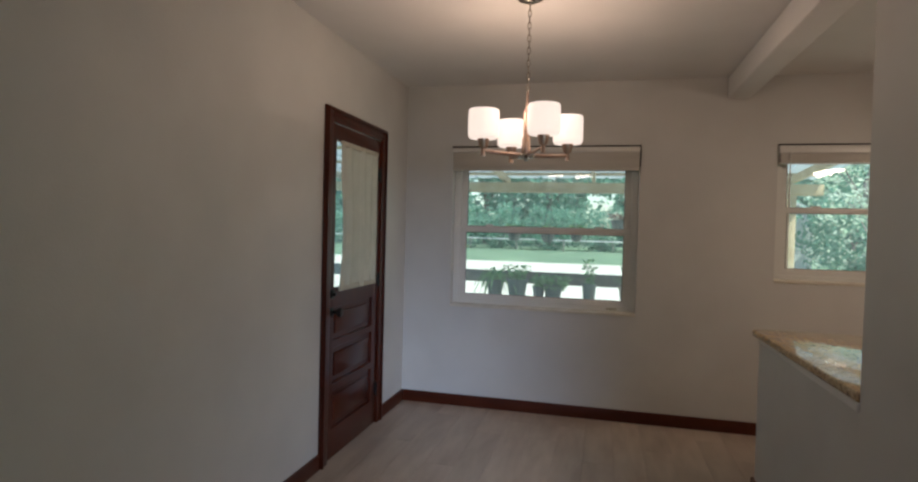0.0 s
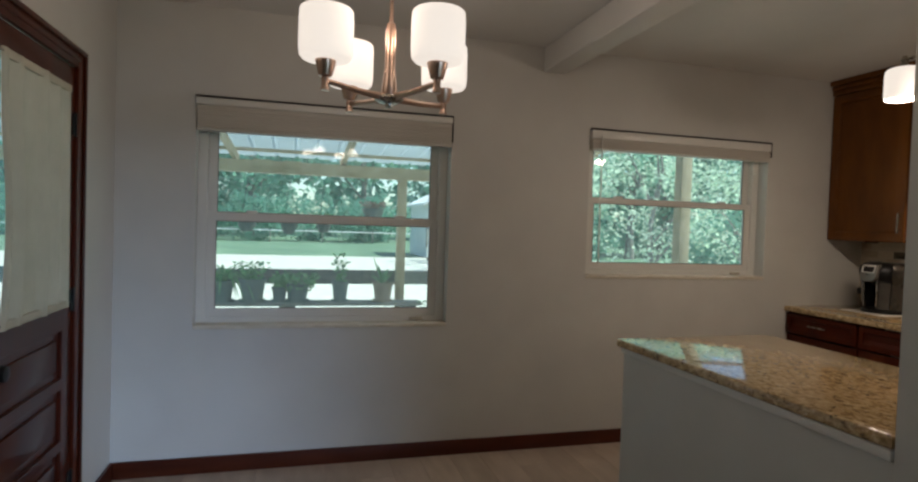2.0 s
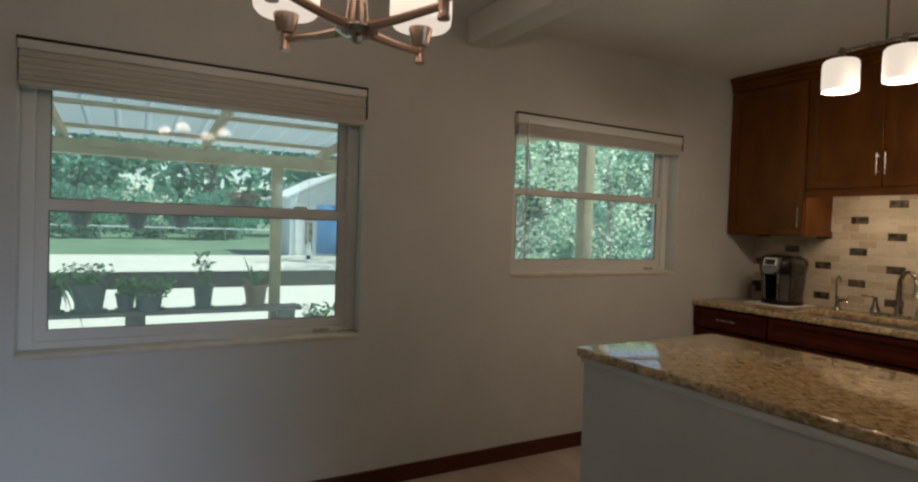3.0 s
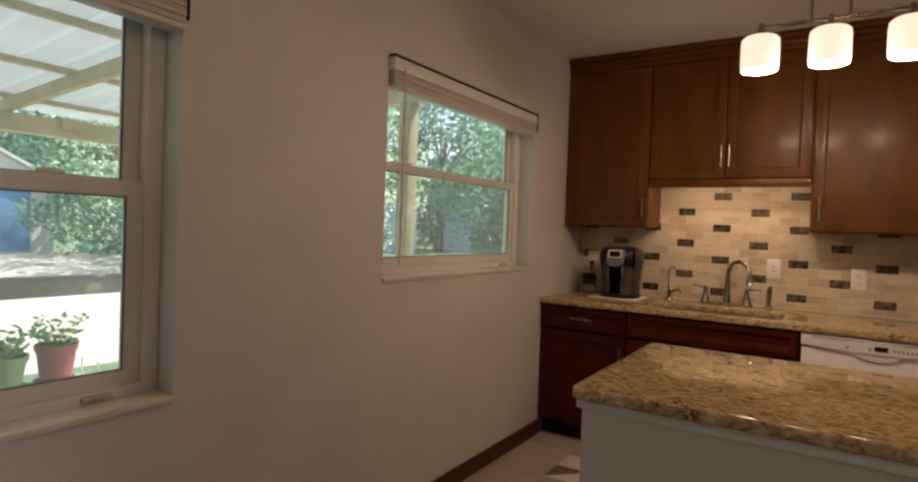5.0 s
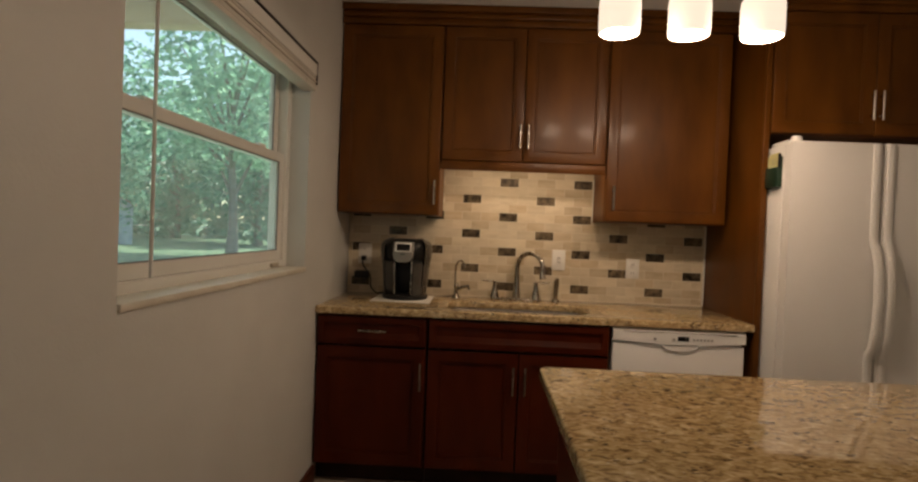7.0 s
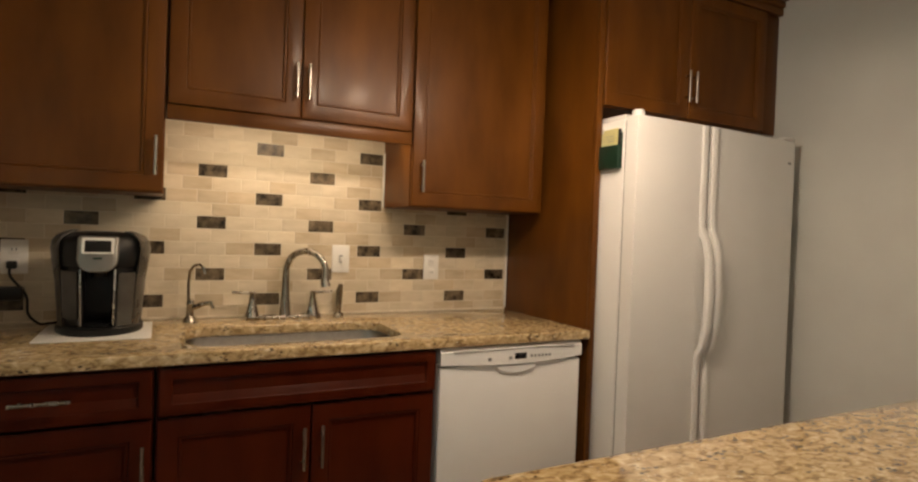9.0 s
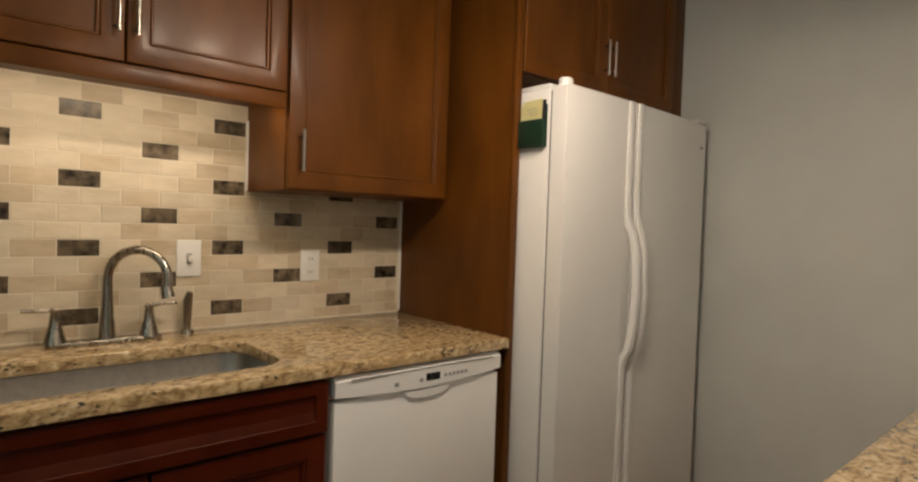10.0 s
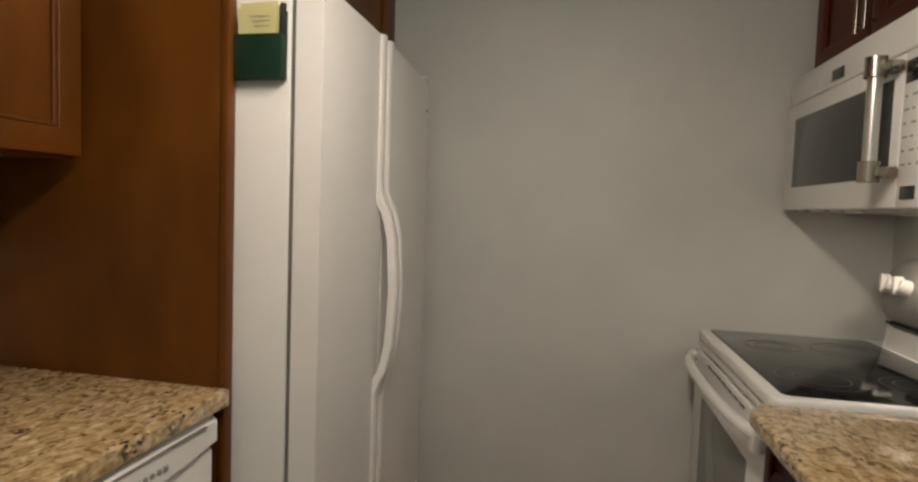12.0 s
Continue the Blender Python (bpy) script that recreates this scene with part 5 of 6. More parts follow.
q = random.Random(3)
pv = bmesh.new()
NX, NY = 40, 14
top = []
for j in range(NY + 1):
    row = []
    for i in range(NX + 1):
        x, y = -26 + 39 * i / NX, 10.2 + 10.4 * j / NY
        if i in (0, NX):
            x += q.uniform(-0.4, 0.4)
        if j in (0, NY):
            y += q.uniform(-0.3, 0.3)
        row.append(pv.verts.new((x, y, ground_z(x, y) + (0.055 if 0 < j < NY and 0 < i < NX else 0.0))))
    top.append(row)
for a, b in zip(top, top[1:]):
    for i in range(NX):
        pv.faces.new((a[i], a[i + 1], b[i + 1], b[i]))
ex = bmesh.ops.extrude_face_region(pv, geom=list(pv.faces))
bmesh.ops.translate(pv, verts=[v for v in ex["geom"] if isinstance(v, bmesh.types.BMVert)], vec=(0, 0, -0.08))
solid("pavement", pv, GRAVEL, "pale sunlit gravel yard", "pavement", kind="structure")
solid("patio", one(-4.2, 3.4, 5.606, 9.5, GZ - 0.02, GZ + 0.14, 0.01), CONCRETE, "grey concrete porch slab", "pavement", kind="structure")

porch = thing("porch_roof", (0, 8.9, GZ + 0.14), "open timber porch with a corrugated metal roof", "porch")
PZ = GZ + 0.14


def roofz(y):
    return 2.030 + 0.062 * (8.95 - y)


for x0, x1, y0, y1 in ((1.005, 1.105, 8.87, 8.97), (-2.65, -2.55, 8.87, 8.97), (2.67, 2.77, 8.87, 8.97)):
    part("post", one(x0, x1, y0, y1, PZ, 1.895, 0.004), LUMBER, porch)
part("beam", one(-4.1, 3.06, 8.86, 8.98, 1.895, 2.028, 0.004), LUMBER, porch)
for i in range(6):
    x = -3.18 + i * 1.175
    bm = bmesh.new()
    ya, yb = 5.63, 9.22
    vs = []
    for y in (ya, yb):
        z = roofz(y)
        vs.append([bm.verts.new(v) for v in ((x, y, z), (x + 0.042, y, z), (x + 0.042, y, z + 0.092), (x, y, z + 0.092))])
    for k in range(4):
        bm.faces.new((vs[0][k], vs[0][(k + 1) % 4], vs[1][(k + 1) % 4], vs[1][k]))
    bm.faces.new(vs[0])
    bm.faces.new(vs[1])
    part("rafter", bm, LUMBER, porch)
for y in (6.2, 7.05, 7.95, 8.90):
    z = roofz(y) + 0.093
    part("purlin", one(-4.1, 3.06, y - 0.035, y + 0.035, z, z + 0.034, 0.003), LUMBER, porch)
for x in (-0.62, -0.30, 1.86):
    part("block", one(x, x + 0.20, 8.83, 8.86, 1.955, 2.035, 0.003), LUMBER, porch)
rb = bmesh.new()
xs, zs = [], []
x = -4.15
while x < 3.12:
    for dx, dz in ((0.0, 0.0), (0.10, 0.0), (0.115, 0.018), (0.135, 0.018), (0.15, 0.0), (0.205, 0.0)):
        xs.append(x + dx)
        zs.append(dz)
    x += 0.228
low, high = [], []
for X, dz in zip(xs, zs):
    low.append([rb.verts.new((X, 5.612, roofz(5.612) + 0.130 + dz)), rb.verts.new((X, 9.40, roofz(9.40) + 0.130 + dz))])
for a, b in zip(low, low[1:]):
    rb.faces.new((a[0], b[0], b[1], a[1]))
part("metal_sheet", rb, ROOFMETAL, porch, "ribbed pale metal roofing", smooth=0)

side = thing("side_post", (3.13, 6.49, GZ + 0.14), "square pale timber post beside the house wall", "post")
part("post", one(3.058, 3.160, 6.43, 6.53, GZ + 0.12, 2.20, 0.005), POSTWOOD, side)
part("header", one(3.08, 3.18, 5.606, 7.6, 2.20, 2.32, 0.004), LUMBER, side)

rail = thing("porch_railing", (0, 9.05, PZ), "weathered dark wooden porch railing", "railing")
part("top_rail", one(-4.1, 3.0, 8.985, 9.025, 0.655, 0.790, 0.004), GREYWOOD, rail)
part("cap", one(-4.1, 3.0, 8.975, 9.08, 0.792, 0.815, 0.004), GREYWOOD, rail)
for x in (-3.9, -2.1, -0.22, 2.55):
    part("baluster", one(x, x + 0.09, 9.026, 9.066, PZ, 0.79, 0.003), GREYWOOD, rail)

bench = thing("plant_bench", (0, 8.72, PZ), "long weathered wooden plank bench for plant pots", "bench")
part("board", one(-1.9, 1.265, 8.60, 8.845, 0.452, 0.488, 0.004), GREYWOOD, bench)
for x in (-1.7, -0.30, 1.05):
    part("leg", one(x, x + 0.16, 8.64, 8.80, PZ, 0.452, 0.004), GREYWOOD, bench)


def leaf_strip(bm, root, direction, length, width, droop, n=6):
    """An arching blade from root."""
    d = Vector(direction).normalized()
    s = d.cross(Vector((0, 0, 1)))
    s = s.normalized() if s.length > 0.01 else Vector((1, 0, 0))
    prev = None
    for i in range(n + 1):
        u = i / n
        p = Vector(root) + d * length * u + Vector((0, 0, -droop * length * u * u))
        w = width * (0.55 + 0.9 * u) * (1 - u) ** 0.6 + 0.001
        cur = (bm.verts.new(p - s * w), bm.verts.new(p + s * w))
        if prev:
            bm.faces.new((prev[0], prev[1], cur[1], cur[0]))
        prev = cur


def bushy(bm, centre, spread, height, n, size, q):
    """Many small leaves about a centre."""
    for _ in range(n):
        a, r, h = q.uniform(0, 2 * math.pi), spread * math.sqrt(q.random()), height * q.random()
        r *= 0.6 + 0.6 * (h / max(height, 0.01))
        p = Vector(centre) + Vector((r * math.cos(a), r * math.sin(a), h))
        m = Euler((q.uniform(-1, 1), q.uniform(-1, 1), q.uniform(0, 6.3))).to_matrix()
        s = size * q.uniform(0.6, 1.3)
        vs = [bm.verts.new(p + m @ Vector(v)) for v in ((0, -s, 0), (s * 0.55, 0, s * 0.12), (0, s, 0), (-s * 0.55, 0, s * 0.12))]
        bm.faces.new(vs)


def pot_plant(x, y, z, r, h, pot_mat, sort, label, seed, saucer=True):
    q = random.Random(seed)
    t = thing("potted_plant", (x, y, z), label, "potted plant", "potted plants on the porch")
    if saucer:
        part("saucer", lathe(bmesh.new(), x, y, [(0, z), (r * 0.95, z), (r * 1.02, z + 0.022), (r * 0.98, z + 0.022), (r * 0.9, z + 0.008), (0, z + 0.008)], 24), pot_mat, t)
    zb = z + (0.010 if saucer else 0.0)
    part("pot", lathe(bmesh.new(), x, y, [(0, zb), (r * 0.72, zb), (r * 0.92, zb + h * 0.82), (r, zb + h * 0.83), (r * 1.02, zb + h), (r * 0.92, zb + h), (r * 0.86, zb + h * 0.86), (r * 0.84, zb + h * 0.80)], 24), pot_mat, t)
    part("soil", lathe(bmesh.new(), x, y, [(0, zb + h * 0.84), (r * 0.86, zb + h * 0.82)], 24), SOIL, t)
    top = (x, y, zb + h * 0.83)
    lv = bmesh.new()
    if sort == "aloe":
        for i in range(18):
            a = i * 2.4
            up = q.uniform(0.3, 2.2)
            leaf_strip(lv, top, (math.cos(a), math.sin(a), up), q.uniform(0.22, 0.36), 0.017, q.uniform(0.0, 0.35))
    elif sort == "spider":
        for i in range(54):
            a = i * 2.4
            leaf_strip(lv, top, (math.cos(a), math.sin(a), q.uniform(0.8, 2.4)), q.uniform(0.4, 0.72), 0.017, q.uniform(0.5, 1.3), 8)
    elif sort == "stem":
        tube(lv, [top, (x + 0.01, y, top[2] + 0.12), (x + 0.02, y, top[2] + 0.24)], 0.004, 6)
        bushy(lv, (x, y, top[2] + 0.02), 0.10, 0.32, 75, 0.034, q)
    elif sort == "trail":
        bushy(lv, (x, y, top[2] - 0.05), r * 1.8, 0.20, 300, 0.028, q)
    else:
        bushy(lv, top, r * 1.2, h * 0.9, 150, 0.034, q)
    part("foliage", lv, PLANT, t, smooth=0)
    return t


BZ = 0.488
pot_plant(-0.88, 8.72, BZ, 0.12, 0.22, POTGREY, "spider", "spider plant with long arching leaves in a grey pot", 1)
pot_plant(-0.58, 8.72, BZ, 0.142, 0.24, POTGREY, "low", "large grey plastic pot with a small seedling", 2)
pot_plant(-0.11, 8.72, BZ, 0.130, 0.19, POTGREY, "trail", "leafy trailing plant in a dark grey pot", 3)
pot_plant(-0.30, 8.74, BZ, 0.085, 0.15, POTGREY, "bush", "small leafy plant in a grey pot", 4)
pot_plant(0.35, 8.72, BZ, 0.095, 0.22, POTGREY, "stem", "tall thin-stemmed plant in a dark pot", 5)
pot_plant(0.83, 8.72, BZ, 0.118, 0.21, POTTERRA, "aloe", "spiky aloe in a pale clay pot", 6)

stand = thing("wire_plant_stand", (1.60, 8.6, PZ), "low white wire plant stand", "plant stand")
wr = bmesh.new()
for y in (8.48, 8.60, 8.72):
    cyl(wr, (1.25, y, 0.075), (2.00, y, 0.075), 0.005, n=8)
for i in range(9):
    cyl(wr, (1.25 + i * 0.094, 8.48, 0.075), (1.25 + i * 0.094, 8.72, 0.075), 0.003, n=6)
part("shelf", wr, FENCE, stand)
for x in (1.26, 1.99):
    for y in (8.48, 8.72):
        part("leg", cyl(bmesh.new(), (x, y, PZ), (x, y, 0.21), 0.006, n=8), FENCE, stand)
pot_plant(1.43, 8.6, 0.081, 0.15, 0.23, POTGREEN, "low", "pale green pot with a small plant", 7)
pot_plant(1.76, 8.6, 0.081, 0.135, 0.27, POTRED, "bush", "dark red pot with a leafy green plant", 8)


def hanging(x, z, r, plant_mat, label, seed):
    q = random.Random(seed)
    y = 8.93
    t = thing("hanging_basket", (x, y, z), label, "hanging basket", "hanging baskets on the porch")
    part("bowl", lathe(bmesh.new(), x, y, [(0, z), (r * 0.55, z + 0.01), (r * 0.85, z + 0.08), (r, z + 0.15), (r * 0.95, z + 0.15), (r * 0.8, z + 0.09), (0, z + 0.05)], 20), POTGREY, t)
    lv = bmesh.new()
    bushy(lv, (x, y, z + 0.12), r * 1.2, 0.10, 130, 0.028, q)
    part("foliage", lv, plant_mat, t, smooth=0)
    w = bmesh.new()
    for k in range(3):
        a = k * 2.1
        tube(w, [(x + r * math.cos(a), y + r * math.sin(a), z + 0.15), (x, y, min(1.896, z + 0.60))], 0.0022, 6)
    part("hanger", w, BLACK, t)
    return t


hanging(-0.67, 1.235, 0.11, PLANT, "hanging basket of green trailing leaves", 21)
hanging(-0.22, 1.22, 0.10, PLANT, "hanging basket with yellow-green leaves", 22)
hanging(0.16, 1.245, 0.095, PLANT, "small dark hanging basket with green leaves", 23)
hanging(0.72, 1.40, 0.13, PINK, "hanging basket of pale pink flowers", 24)

wc = thing("wind_chime", (1.37, 8.80, 1.55), "hanging tubular wind chime", "wind chime")
part("disc", cyl(bmesh.new(), (1.37, 8.80, 1.36), (1.37, 8.80, 1.372), 0.04, n=16), BLACK, wc)
for k in range(5):
    a = k * 1.257
    part("tube", cyl(bmesh.new(), (1.37 + 0.032 * math.cos(a), 8.80 + 0.032 * math.sin(a), 1.05 + 0.02 * k), (1.37 + 0.032 * math.cos(a), 8.80 + 0.032 * math.sin(a), 1.345), 0.007, n=8), SILVER, wc)
part("string", cyl(bmesh.new(), (1.37, 8.80, 0.98), (1.37, 8.86, 1.896), 0.0015, n=6), BLACK, wc)
part("sail", one(1.35, 1.39, 8.797, 8.803, 0.955, 0.995, 0.001), BLACK, wc)


def shed(x, y, w, d, h, turn, wall_mat, door_mat, roof_mat, label, base=GZ):
    s = thing("garden_shed", (0, 0, 0), label, "shed")
    b = one(-w / 2, w / 2, -d / 2, d / 2, 0, h)
    pk = [b.verts.new(v) for v in ((-w / 2, -d / 2, h), (w / 2, -d / 2, h), (0, -d / 2, h + w * 0.27))]
    pk2 = [b.verts.new(v) for v in ((-w / 2, d / 2, h), (w / 2, d / 2, h), (0, d / 2, h + w * 0.27))]
    b.faces.new(pk)
    b.faces.new(pk2)
    part("wall", b, wall_mat, s)
    for sg in (-1, 1):
        rf = bmesh.new()
        o = 0.18
        zl, zh = h - 0.05, h + w * 0.27 + 0.01
        top = [rf.verts.new(v) for v in ((sg * (w / 2 + o), -d / 2 - o, zl), (sg * (w / 2 + o), d / 2 + o, zl), (0, d / 2 + o, zh), (0, -d / 2 - o, zh))]
        rf.faces.new(top)
        exx = bmesh.ops.extrude_face_region(rf, geom=list(rf.faces))
        bmesh.ops.translate(rf, verts=[v for v in exx["geom"] if isinstance(v, bmesh.types.BMVert)], vec=(0, 0, 0.08))
        part("roof", rf, roof_mat, s)
    for k in (0, 1):
        part("door", one(-w * 0.20 + k * w * 0.252, w * 0.050 + k * w * 0.252, -d / 2 - 0.04, -d / 2, 0.06, h * 0.9, 0.01), door_mat, s)
    for k in range(8):
        xx = -w / 2 + w * (k + 0.5) / 8
        if not -w * 0.21 < xx < w * 0.31:
            part("batten", one(xx - 0.03, xx + 0.03, -d / 2 - 0.025, -d / 2, 0, h, 0.004), wall_mat, s)
    s.matrix_world = pose(x, y, base, 0, 0, turn)
    return s


shed(5.25, 22.0, 2.7, 3.0, 1.75, 0, SHEDWHITE, SHEDBLUE, SHEDWHITE, "white board garden shed with wide blue doors", 0.29)
shed(33.6, 26.0, 1.7, 1.7, 2.3, -55, SHEDPALE, SHEDPALE, SHEDROOF, "small pale blue shed with a pinkish gable roof")
shed(27.5, 26.5, 2.4, 2.4, 2.4, -45, SHEDPALE, SHEDPALE, SHEDPALE, "small pale blue garden shed")

fence = thing("fence", (0, 33, GZ), "low white rail fence along the lawn", "fence")
for z in (1.12,):
    part("rail", one(-24, 6.0, 31.97, 32.03, GZ + z, GZ + z + 0.06, 0.005), FENCE, fence)
for i in range(13):
    part("post", one(-24 + i * 2.5, -23.94 + i * 2.5, 31.97, 32.03, 0.2, GZ + 1.2, 0.005), GREYWOOD, fence)
fence2 = thing("fence", (50, 40, GZ), "low white rail fence beyond the lawn", "fence")
part("rail", tube(bmesh.new(), [(30, 46, GZ + 0.9), (48, 40, GZ + 0.9), (70, 28, GZ + 0.9)], 0.05, 6), FENCE, fence2)
for i in range(9):
    u = i / 8
    part("post", cyl(bmesh.new(), (30 + 40 * u, 46 - 18 * u ** 1.2, GZ), (30 + 40 * u, 46 - 18 * u ** 1.2, GZ + 1.0), 0.05, n=8), FENCE, fence2)


# ---- trees ----
def leaf_cloud(centres, per, spread, size, q):
    """Verts and faces of leaf quads scattered about limb tips."""
    vs, fs = [], []
    for c, rad in centres:
        for _ in range(per):
            v = Vector((q.gauss(0, 1), q.gauss(0, 1), q.gauss(0, 0.8)))
            v = v.normalized() * rad * spread * (0.35 + 0.65 * q.random() ** 0.5)
            p = Vector(c) + v
            m = Euler((q.uniform(-1.2, 1.2), q.uniform(-1.2, 1.2), q.uniform(0, 6.3))).to_matrix()
            s = size * q.uniform(0.55, 1.35)
            k = len(vs)
            for w in ((0, -s, 0), (s * 0.6, 0, s * 0.2), (0, s, 0), (-s * 0.6, 0, s * 0.2)):
                vs.append(tuple(p + m @ Vector(w)))
            fs.append((k, k + 1, k + 2, k + 3))
    return vs, fs


def tree(label, height, crown_r, trunk_r, leaf_mat, seed, per=70, tips=38, size=0.17, low=0.25):
    q = random.Random(seed)
    t = thing("tree", (0, 0, 0), label, "tree", "garden trees")
    tk2 = bmesh.new()
    pts = [Vector((0.15 * math.sin(k * 0.8 + seed) * k * 0.3, 0.12 * math.cos(k * 0.9 + seed) * k * 0.3, height * 0.72 * k / 7)) for k in range(8)]
    tube(tk2, pts, [trunk_r * (1.35 if k == 0 else 1 - 0.1 * k) for k in range(8)], 12)
    part("trunk", tk2, BARK, t, smooth=60)
    centres = []
    for i in range(tips):
        u = low + (1 - low) * (i + q.random()) / tips
        a = i * 2.4 + q.uniform(-0.4, 0.4)
        prof = math.sin(math.pi * min(1, max(0.05, (u - low * 0.7) / (1.05 - low * 0.7)))) ** 0.6
        r = crown_r * prof * q.uniform(0.35, 1.0)
        c = Vector((r * math.cos(a), r * math.sin(a), height * u + q.uniform(-0.3, 0.3)))
        centres.append((c, crown_r * q.uniform(0.24, 0.42)))
        if i % 3 == 0:
            base = pts[min(7, int(u * 0.75 * 8))]
            lb = bmesh.new()
            midp = (base + c) / 2 + Vector((0, 0, 0.25))
            tube(lb, [base, midp, c], [trunk_r * 0.35, trunk_r * 0.2, trunk_r * 0.06], 7)
            part("limb", lb, BARK, t, smooth=60)
    vs, fs = leaf_cloud(centres, per, 1.0, size, q)
    me = bpy.data.meshes.new("crown")
    me.from_pydata(vs, [], fs)
    me.materials.append(leaf_mat)
    ob = new("crown", me)
    ob.parent = t
    return t


oak = tree("tall broadleaf tree with a dense green crown", 11.0, 4.6, 0.28, LEAF, 3, per=120, tips=46, size=0.20, low=0.10)
maple = tree("tall slender tree with bright green leaves", 13.0, 4.4, 0.24, LEAF3, 8, per=110, tips=42, size=0.20, low=0.36)
small = tree("small pale-leaved garden tree, whitened further to look sunlit", 5.0, 2.2, 0.09, LEAF2, 14, per=150, tips=20, size=0.062, low=0.16)
shrub = tree("low spreading green shrub", 2.2, 1.7, 0.06, LEAF, 19, per=100, tips=24, size=0.09, low=0.10)
spots = {
    "oak": [(-13, 37, 0), (-3.0, 41, 80), (12, 42, 200), (24, 37, 130), (33, 27, 20), (40, 20, 300), (-24, 40, 45), (48, 30, 90), (21, 47, 10), (56, 16, 160), (-36, 38, 240)],
    "maple": [(-8, 44, 0), (4.5, 46, 50), (19, 33, 120), (29, 36, 210), (27.5, 16.4, 300), (45, 24, 30), (36, 36, 75), (-18, 46, 100), (60, 27, 10), (-30, 47, 50)],
    "small": [(6.9, 17.2, 0), (8.8, 15.4, 250), (11.5, 15.0, 70)],
    "shrub": [(-16, 33, 0), (-10, 34, 60), (-5, 33.4, 120), (0.5, 34, 200), (15, 31, 30), (12.8, 17.0, 90), (20, 27, 150), (7.4, 19.5, 210), (-21, 34, 250), (-18.5, 33.6, 20), (-13, 33.2, 75), (-7.5, 33.8, 140), (-2.4, 33.3, 10), (3.2, 33.6, 190), (3.9, 35.0, 300), (-24, 33.5, 200), (14, 34, 40), (12.6, 32.6, 260)],
}
for ob, name in ((oak, "oak"), (maple, "maple"), (small, "small"), (shrub, "shrub")):
    first = spots[name][0]
    ob.matrix_world = pose(first[0], first[1], ground_z(first[0], first[1]) - 0.03, 0, 0, first[2])
    for px, py, turn in spots[name][1:]:
        copy_thing(ob, pose(px, py, ground_z(px, py) - 0.03, 0, 0, turn))

# far woods
q = random.Random(77)
cs = []
for i in range(220):
    a = radians(-35 + 190 * i / 220 + q.uniform(-1, 1))
    d = q.uniform(58, 74)
    cs.append((Vector((d * math.cos(a), 5 + d * math.sin(a), GZ + q.uniform(0.5, 13.0) * (0.78 + 0.22 * math.sin(a * 9)))), q.uniform(2.0, 3.6)))
vs, fs = leaf_cloud(cs, 120, 1.0, 0.6, q)
me = bpy.data.meshes.new("far_woods")
me.from_pydata(vs, [], fs)
me.materials.append(LEAF)
tagged(new("far_woods", me), "distant band of dense green woods", "woods", kind="stuff")
# ================= floor planks and wall tiles =================
floor = solid("floor", one(XW - TW, XL + TW, YB - TW, YN + TW, -0.12, 0.0), SEAM, "light brown wood-look vinyl plank floor", "floor", kind="structure", smooth=0)
PW, PL = 0.182, 1.22
plank_mesh = {}


def plank(x0, x1, y0, y1):
    key = (round(x1 - x0, 3), round(y1 - y0, 3))
    if key not in plank_mesh:
        bm = box(bmesh.new(), -key[0] / 2, key[0] / 2, -key[1] / 2, key[1] / 2, 0, 0.004)
        top = [e for e in bm.edges if e.verts[0].co.z > 0.003 and e.verts[1].co.z > 0.003]
        bmesh.ops.bevel(bm, geom=top, offset=0.0009, segments=1, affect='EDGES')
        plank_mesh[key] = mesh_of("plank", bm, FLOORM, 0)
    ob = new("plank", plank_mesh[key])
    ob.parent = floor
    ob.location = Vector(((x0 + x1) / 2, (y0 + y1) / 2, 0.0002)) - ORIGIN[floor.name]


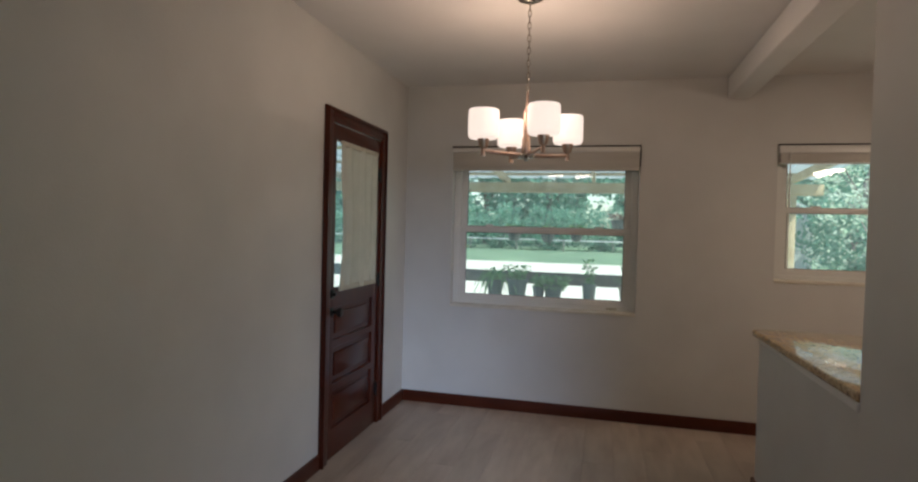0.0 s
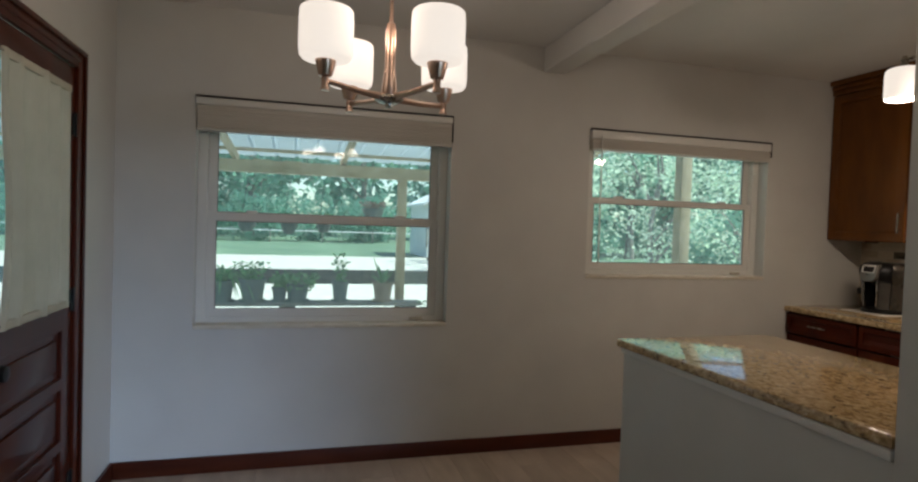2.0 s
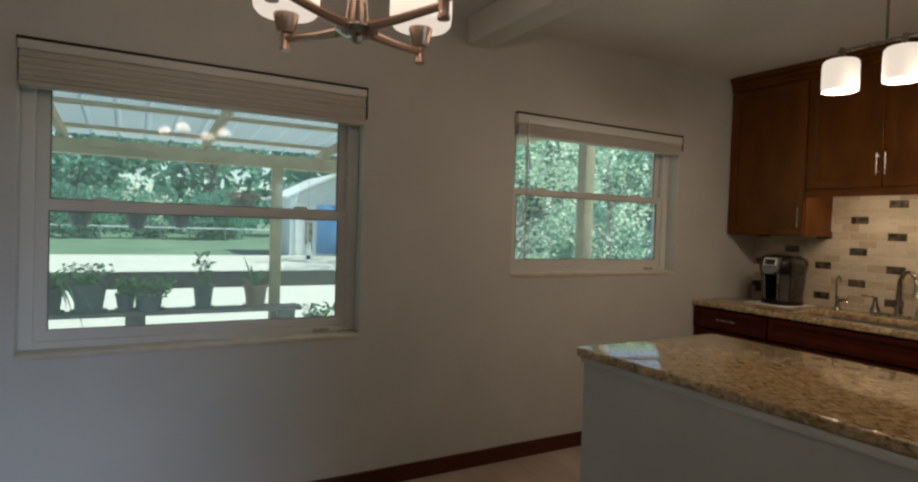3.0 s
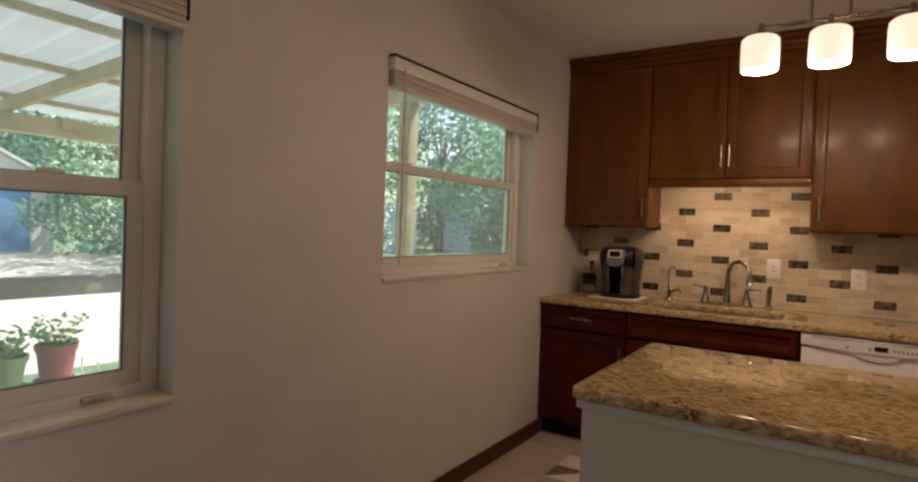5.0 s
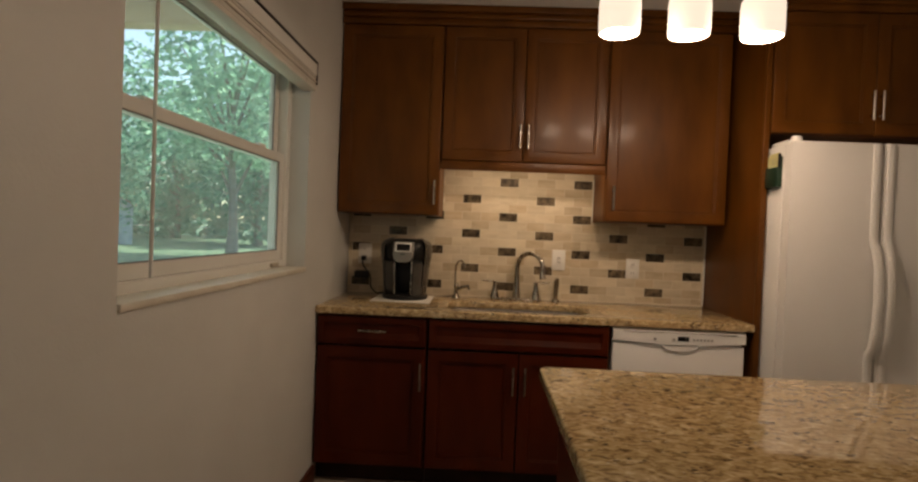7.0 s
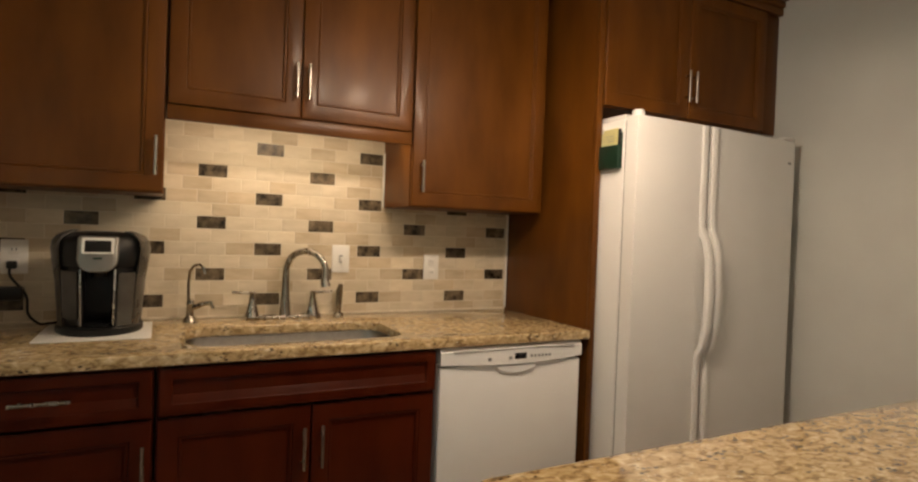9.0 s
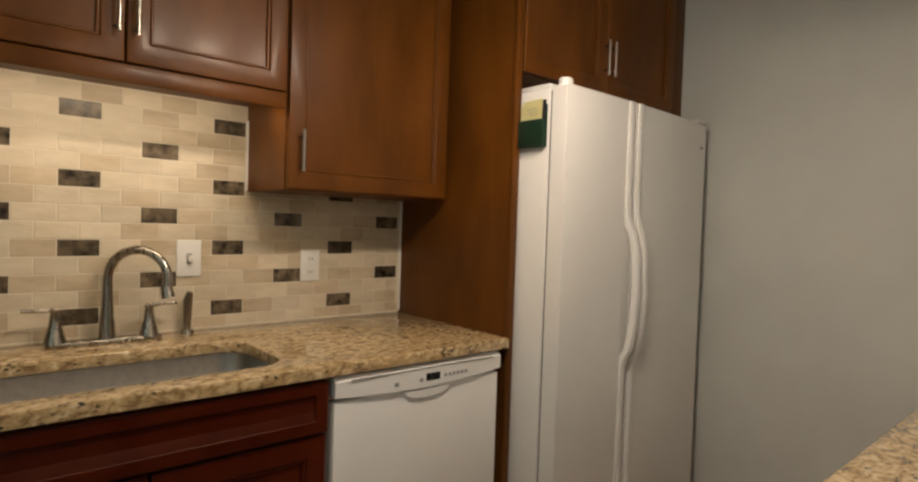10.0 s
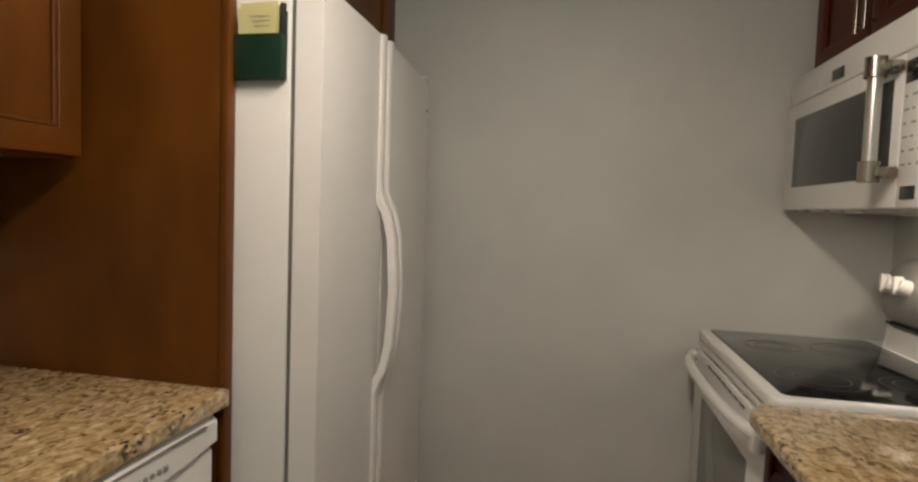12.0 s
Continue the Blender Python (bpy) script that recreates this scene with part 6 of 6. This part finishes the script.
rng = random.Random(5)
x = XW
while x < XL - 0.01:
    xe = min(x + PW, XL)
    y = YB - rng.choice((0.0, 0.3, 0.6, 0.9))
    while y < YN:
        y0, y1 = max(y, YB), min(y + PL, YN if x < XE - 0.1 else YS - TW)
        if y1 - y0 > 0.02:
            plank(x + 0.0006, xe - 0.0006, y0 + 0.0006, y1 - 0.0006)
        y += PL
    x += PW

splash = solid("backsplash", one(3.8971, XE - 0.001, 3.318, 5.443, 0.893, 1.668), GROUT, "tiled backsplash of cream travertine with scattered dark marble tiles", "backsplash", kind="structure", smooth=0)
TP, RP, Y0T, Z0T = 0.1098, 0.0518, 4.487, 1.586
tile_mesh = {}


pick = random.Random(9)


def tile(y0, y1, z0, z1, dark):
    dark = dark or (2 if pick.random() < 0.26 else 0)
    key = (round(y1 - y0, 3), round(z1 - z0, 3), dark)
    if key not in tile_mesh:
        bm = box(bmesh.new(), -0.0045, 0.004, -key[0] / 2, key[0] / 2, -key[1] / 2, key[1] / 2)
        f = [e for e in bm.edges if e.verts[0].co.x < -0.004 and e.verts[1].co.x < -0.004]
        bmesh.ops.bevel(bm, geom=f, offset=0.0009, segments=1, affect='EDGES')
        tile_mesh[key] = mesh_of("tile", bm, (TILE, TILE_DARK, TILE2)[dark], 0)
    ob = new("tile", tile_mesh[key])
    ob.parent = splash
    ob.location = Vector((3.9005, (y0 + y1) / 2, (z0 + z1) / 2)) - ORIGIN[splash.name]


G = 0.0012
for r in range(-1, 15):
    zc = Z0T - RP * (r - 1)
    z0, z1 = max(zc - RP / 2 + G, 0.902), min(zc + RP / 2 - G, 1.664)
    if z1 - z0 < 0.008:
        continue
    shift = 0.0 if (r - 1) % 2 == 0 else TP / 2
    for c in range(-12, 12):
        yc = Y0T + c * TP + shift
        y0, y1 = max(yc - TP / 2 + G, 3.320), min(yc + TP / 2 - G, 5.441)
        if y1 - y0 < 0.006:
            continue
        over = (yc > 4.885 or yc < 3.985) and zc > 1.40
        if over:
            continue
        row4, col = (r - 1) % 4, c % 4
        dark = int(shift == 0.0 and ((col == 0 and row4 == 0) or (col == 2 and row4 == 2)))
        tile(y0, y1, z0, z1, dark)
